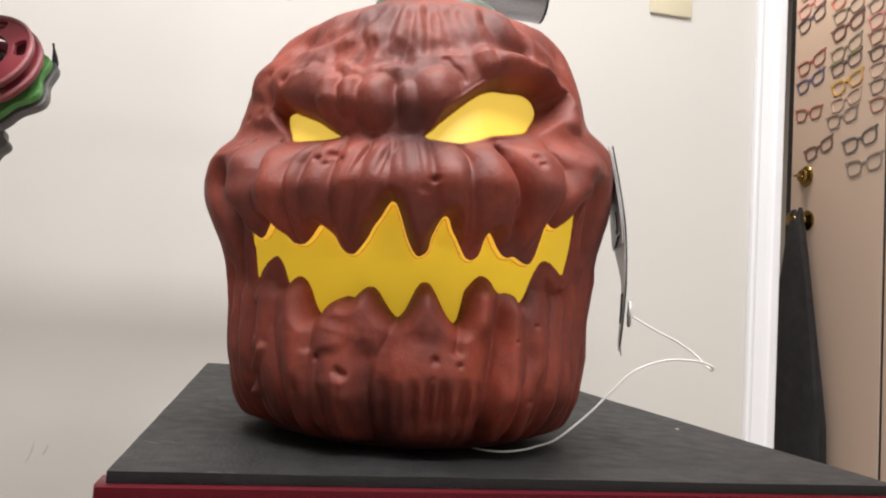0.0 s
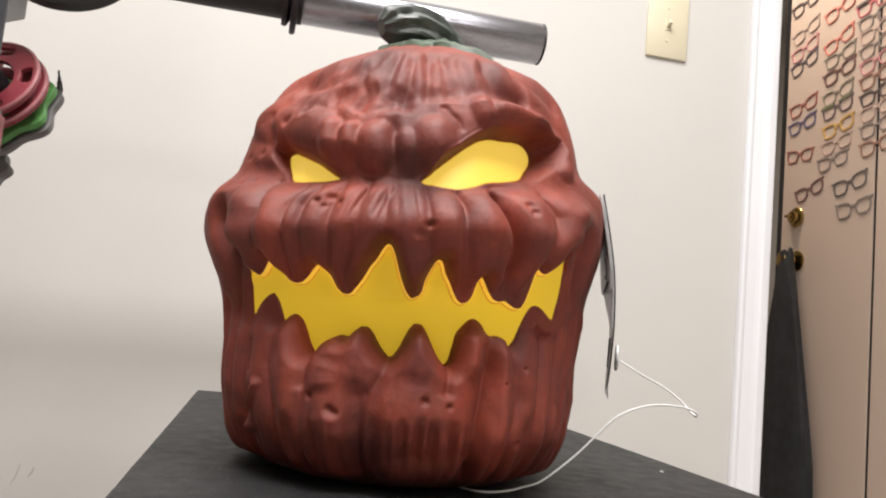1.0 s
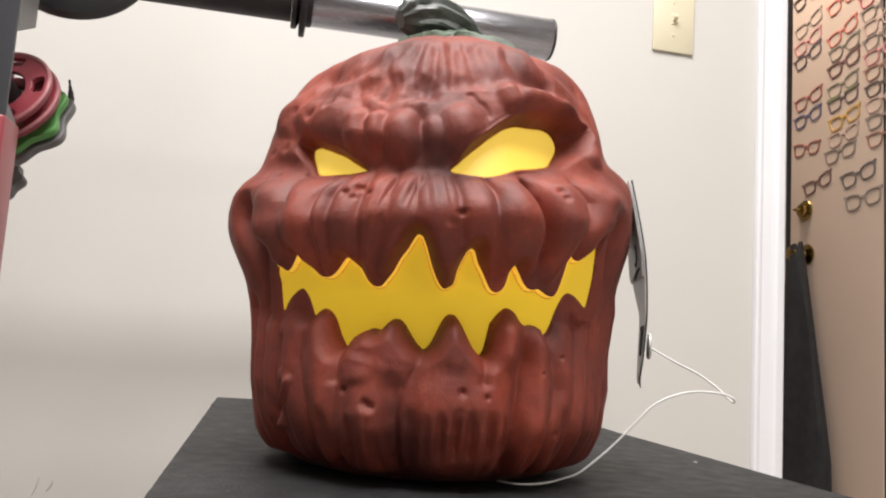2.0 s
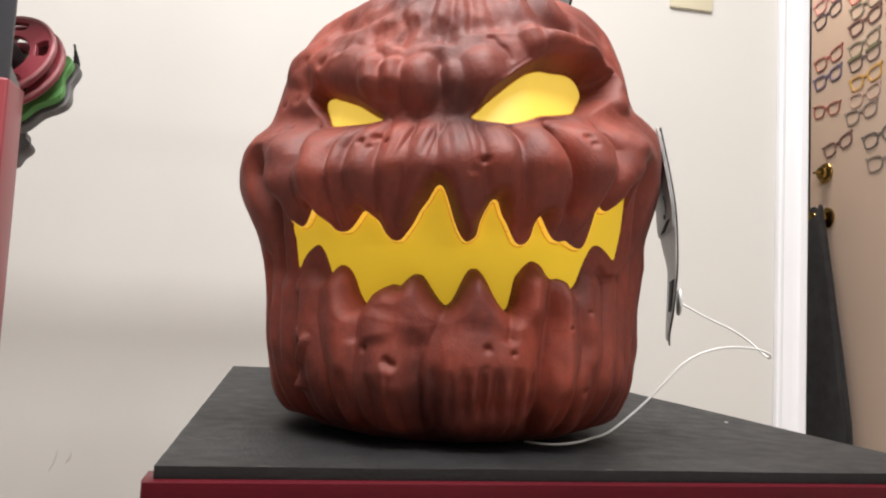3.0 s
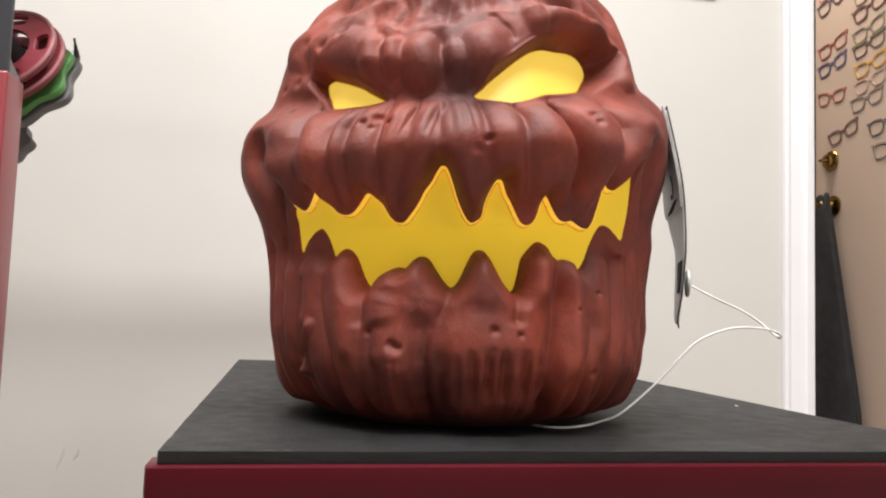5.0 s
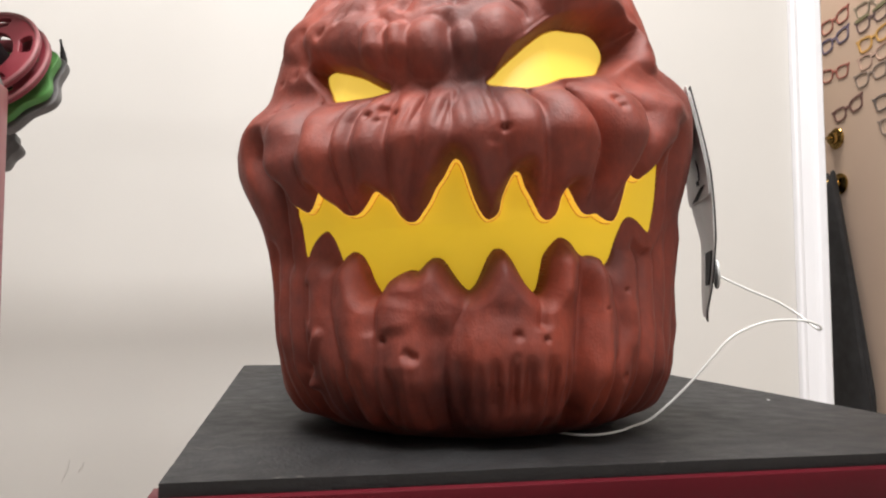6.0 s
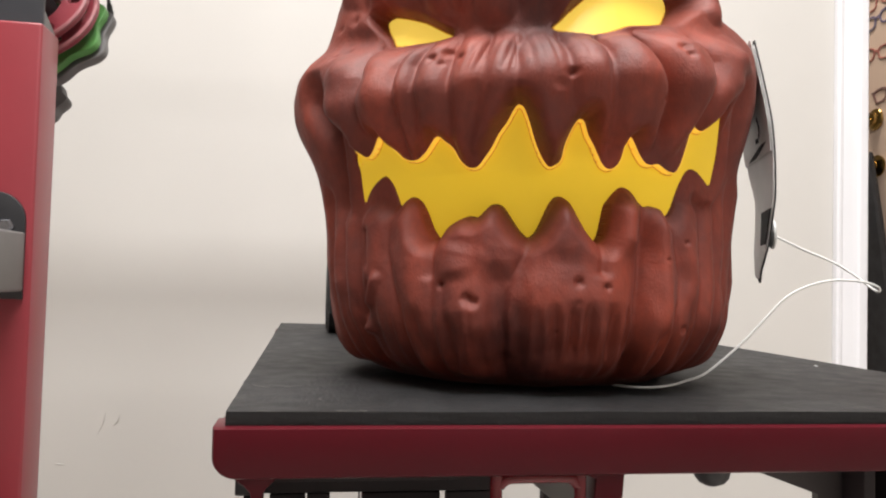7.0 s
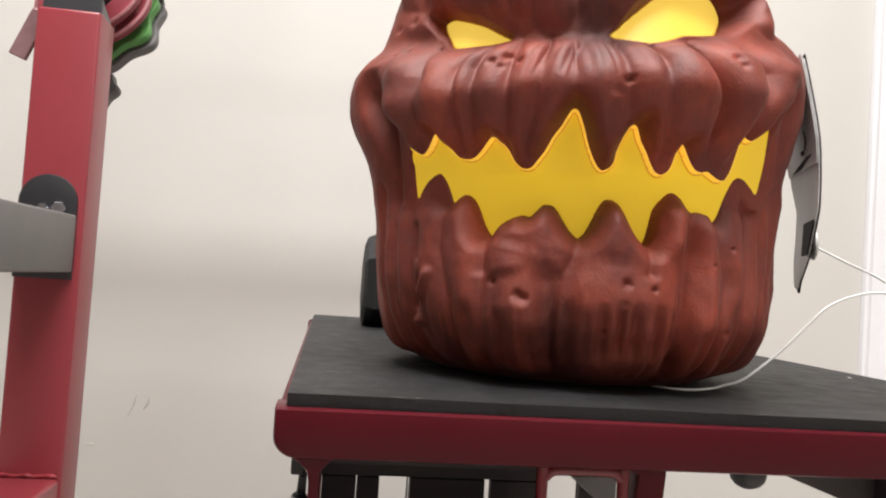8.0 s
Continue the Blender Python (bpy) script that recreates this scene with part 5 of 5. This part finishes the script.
for key, line in lines.items():
    sd = np.full(TH.shape, 9.0)
    a, nt_, nh2 = signed_distance(TH[zone], HH[zone], line)
    snap = np.abs(a) < 0.00034
    t2, h2, v2 = TH[zone], HH[zone], V[zone]
    t2[snap], h2[snap] = nt_[snap], nh2[snap]
    v2[snap] = v_of_h(nh2[snap])
    a[snap] = 0
    if key == "mouth":
        near_up = (nh2 > np.interp(nt_, MID_T, MID_H)) & (nt_ < 51.5) & (nt_ > -48.8)
        UP[zone] = near_up
        EDGE_H[zone] = nh2
        UPW[zone] = step(-0.004, 0.004, nh2 - np.interp(nt_, MID_T, MID_H)) * (1 - step(50.5, 53, nt_)) * step(-49.4, -48.2, nt_)
        for level in (RIM_W, RIM_W + 0.0006):
            inner = (np.abs(a + level) < 0.00024) & near_up
            k = level / np.maximum(np.abs(a), 1e-6)
            t2 = np.where(inner, nt_ + (t2 - nt_) * k, t2)
            h2 = np.where(inner, nh2 + (h2 - nh2) * k, h2)
            v2 = np.where(inner, v_of_h(h2), v2)
            a = np.where(inner, -level, a)
    TH[zone], HH[zone], V[zone], sd[zone] = t2, h2, v2, a
    dist[key] = sd
R0, N_R, N_H = np.interp(V, v_fine, pr), np.interp(V, v_fine, nr_), np.interp(V, v_fine, nh_)
D = relief(TH, HH)
D = softened(D, 2, 1)
D += (softened(D, 2, 2) - D) * step(0.178, 0.190, HH)
pole = np.clip(R0 / 0.03, 0, 1) * np.clip((V - v_fine[400] * 0.6) / 0.03, 0, 1)
D *= pole
side = np.clip((TH - 3) / 52, -1.3, 1.3)
PANEL = {"mouth": 0.0980 + np.where(side < 0, 0.0145 * side ** 2, 0.0190 * np.abs(side) ** 1.4) + 0.10 * (HH - 0.10) + 0.08 * np.maximum(HH - 0.106, 0) * (1 - step(26, 42, np.abs(TH))) - R0,
         "eye_left": 0.1045 - 0.40 * (HH - 0.179) - 0.004 * np.clip((TH + 38) / 13, 0, 1) - R0,
         "eye_right": 0.1085 - 0.40 * (HH - 0.172) - 0.006 * np.clip((TH - 25) / 35, 0, 1) - R0}
for key in ("eye_left", "eye_right"):
    # sockets that open out from the panel, deepest above and beside it
    sd, pan = dist[key], PANEL[key]
    o = np.maximum(sd, 0)
    above = HH - (0.180 + 0.016 * (-21 - TH) / 27 if key == "eye_left" else 0.177 + 0.033 * (TH - 6) / 46)
    pitch = 1.3 + (2.6 if key == "eye_left" else 7.0) * step(-0.002, 0.006, above) + 2.5 * (step(46, 53, -TH) if key == "eye_left" else 0.4 * step(56, 62, TH))
    wall = pan + np.where(sd < 0, 0.0, 0.0012 * step(0, 0.0004, sd) + pitch * o + (25 + 75 * (1 - step(-0.004, 0.004, above))) * o ** 2)
    soft = (0.0040 + 0.0045 * step(-0.002, 0.006, above)) * step(0, 0.004, o)
    low = 0.5 * (D + wall - np.sqrt((D - wall) ** 2 + soft ** 2))
    D = np.where(sd < 0, pan, np.where(sd < 0.06, low, D))
sd, pan = dist["mouth"], PANEL["mouth"]
o = np.maximum(sd, 0)
lower = pan + (np.maximum(D, pan + 0.002) - pan) * (0.35 * step(0, 0.0009, o) + 0.65 * (1 - (1 - np.minimum(o / 0.0095, 1)) ** 2.0))
flange = pan + 0.0030 * step(-RIM_W, -RIM_W + 0.0003, sd)
# the lip overhangs: its cut edge is steep in the notches and rolls in more at the tips
roll = 0.0095 - 0.0040 * step(0.108, 0.124, EDGE_H)
upper = flange + (np.maximum(D, flange) - flange) * (1 - (1 - np.clip(sd / roll, 0, 1)) ** 2.0)
carved = np.where(sd < 0, pan, lower)
carved = carved + (upper - carved) * UPW
D = carved + (D - carved) * step(0.008, 0.0125, sd)
# worn round: no edge but the rim of the opening itself stays crisp
clear = step(0.0012, 0.0060, sd) * step(0.0015, 0.006, dist["eye_left"]) * step(0.0015, 0.006, dist["eye_right"])
D += (softened(D, 4, 3) - D) * clear * (1 - step(0.016, 0.030, sd)) * step(0.072, 0.086, HH)
D += detail(TH, HH) * pole * clear
R1, H1 = np.maximum(R0 + D * N_R, 0), HH + D * N_H
ang = np.radians(TH - FACE)
lean_z = 0.06 * R1 * np.sin(np.radians(TH - 4.6)) * np.clip(HH / 0.13, 0, 1)
XYZ = np.stack([CX + R1 * np.sin(ang), CY - R1 * np.cos(ang), np.maximum(H1 + lean_z, 0.0003)], -1)
rows_n, cols_n = TH.shape
idx = np.arange(rows_n * cols_n).reshape(rows_n, cols_n)
nxt = np.roll(idx, -1, axis=1)
quads = np.stack([idx[:-1], nxt[:-1], nxt[1:], idx[1:]], -1).reshape(-1, 4)
centre = lambda arr: arr.reshape(-1)[quads].mean(1)
label_of = np.zeros(len(quads), int)
for k, key in enumerate(("mouth", "eye_left", "eye_right"), 1):
    c = centre(dist[key])
    label_of[c < 0] = k

c = centre(dist["mouth"])
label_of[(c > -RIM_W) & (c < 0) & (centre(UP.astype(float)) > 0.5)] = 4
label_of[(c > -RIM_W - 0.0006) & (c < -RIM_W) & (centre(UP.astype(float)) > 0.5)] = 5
for k, key in ((6, "eye_left"), (7, "eye_right")):
    c = centre(dist[key])
    label_of[(c > -0.0008) & (c < 0)] = k

pumpkin = thing("pumpkin_lantern", (CX, CY, H), "reddish brown carved pumpkin lantern with glowing yellow eyes and jagged mouth", "halloween lantern")


def sculpted(name, faces, material, label="", parent=None):
    used, inv = np.unique(faces, return_inverse=True)
    co = XYZ.reshape(-1, 3)[used] - np.array((CX, CY, 0))
    me = bpy.data.meshes.new(name)
    me.vertices.add(len(co))
    me.vertices.foreach_set("co", co.ravel())
    n = len(faces)
    me.loops.add(4 * n)
    me.loops.foreach_set("vertex_index", inv.reshape(-1).astype(np.int32))
    me.polygons.add(n)
    me.polygons.foreach_set("loop_start", np.arange(0, 4 * n, 4, dtype=np.int32))
    me.polygons.foreach_set("use_smooth", np.ones(n, bool))
    me.update(calc_edges=True)
    me.validate()
    me.materials.append(material)
    ob = new(name, me)
    ob.parent = parent or pumpkin
    origin[ob] = origin[pumpkin]
    return tagged(ob, label)


sculpted("shell", quads[label_of == 0], SHELL, "wrinkled reddish brown painted shell with a scowling brow")
mouth = sculpted("mouth_panel", quads[label_of == 1], MOUTH, "yellow translucent jagged mouth panel")
eye_l = sculpted("eye_panel", quads[label_of == 2], EYE, "small glowing yellow eye panel")
eye_r = sculpted("eye_panel", quads[label_of == 3], EYE, "large glowing yellow eye panel")

sculpted("mouth_rim_glow", quads[label_of == 4], RIM, "thin yellow rim along the upper teeth, with glow for caught light", mouth)
# narrow band whose colour stands in for the rim's shadow on the panel
sculpted("rim_shade", quads[label_of == 5], AMBER_EDGE_SHADE, "amber line painted as the shadow beside the rim", mouth)
sculpted("eye_rim", quads[label_of == 6], AMBER_EDGE_SHADE, "thin amber edge of the eye", eye_l)
sculpted("eye_rim", quads[label_of == 7], AMBER_EDGE_SHADE, "thin amber edge of the eye", eye_r)

# stem: a bent ribbed stalk on a ragged green base
TOPZ = H + 0.2835


def stalk(line, radii, ribs, amp, seg=48):
    pts = [Vector(p) for p in smooth_path(line, 10)]
    rad = [float(q) for q in np.interp(np.linspace(0, 1, len(pts)), np.linspace(0, 1, len(radii)), radii)]
    bm = bmesh.new()
    rings = []
    side = Vector((1, 0, 0))
    for i, p in enumerate(pts):
        way = (pts[min(i + 1, len(pts) - 1)] - pts[max(i - 1, 0)]).normalized()
        side = (side - way * side.dot(way)).normalized()
        other = way.cross(side)
        ring = []
        for k in range(seg):
            a = 2 * math.pi * k / seg
            q = rad[i] * (1 + amp * math.sin(ribs * a + i * 0.12) + 0.08 * noise.noise((3 * math.cos(a), 3 * math.sin(a), i * 0.18)))
            ring.append(bm.verts.new(p + q * (side * math.cos(a) + other * math.sin(a))))
        rings.append(ring)
    for a, b in zip(rings, rings[1:]):
        for k in range(seg):
            j = (k + 1) % seg
            bm.faces.new((a[k], a[j], b[j], b[k]))
    bm.faces.new(rings[0][::-1])
    bm.faces.new(rings[-1])
    bmesh.ops.recalc_face_normals(bm, faces=bm.faces[:])
    return bm


part("stem", stalk([(CX + 0.006, CY, TOPZ - 0.012), (CX + 0.008, CY, TOPZ + 0.004), (CX + 0.003, CY - 0.002, TOPZ + 0.014), (CX - 0.012, CY - 0.010, TOPZ + 0.019), (CX - 0.026, CY - 0.014, TOPZ + 0.017), (CX - 0.037, CY - 0.017, TOPZ + 0.013)],
                   [0.028, 0.0228, 0.0195, 0.0172, 0.0160, 0.0148, 0.0140, 0.0134, 0.0122, 0.0060], 9, 0.13), STEM, pumpkin, "dark green bent ribbed stem", True)
# a ragged skirt that lies on the crown and reaches further down on one side
base_bm = bmesh.new()
rings = []
crown = XYZ[HH > 0.235]
for i, (r, lift) in enumerate(((0.014, 0.0105), (0.022, 0.0062), (0.030, 0.0042), (0.037, 0.0034), (0.042, 0.0026), (0.0435, -0.0015))):
    ring = []
    for k in range(96):
        a = 2 * math.pi * k / 96
        w = 1 + (0.15 * math.sin(5 * a + 0.7) + 0.09 * math.sin(11 * a) + 0.04 * math.sin(23 * a + 1) + 0.22 * max(0, math.cos(a + 0.35))) * min(1, i / 3)
        x, y = CX + 0.004 + r * w * math.cos(a), CY + r * w * math.sin(a)
        near = np.hypot(crown[:, 0] - x, crown[:, 1] - y).argsort()[:6]
        ring.append(base_bm.verts.new((x, y, H + float(crown[near, 2].mean()) + lift + 0.0008 * math.sin(13 * a + i))))
    rings.append(ring)
for a, b in zip(rings, rings[1:]):
    for k in range(96):
        j = (k + 1) % 96
        base_bm.faces.new((a[k], b[k], b[j], a[j]))
base_bm.faces.new(rings[0])
bmesh.ops.recalc_face_normals(base_bm, faces=base_bm.faces[:])
part("stem_base", base_bm, LEAFY, pumpkin, "ragged green painted stem base", True)
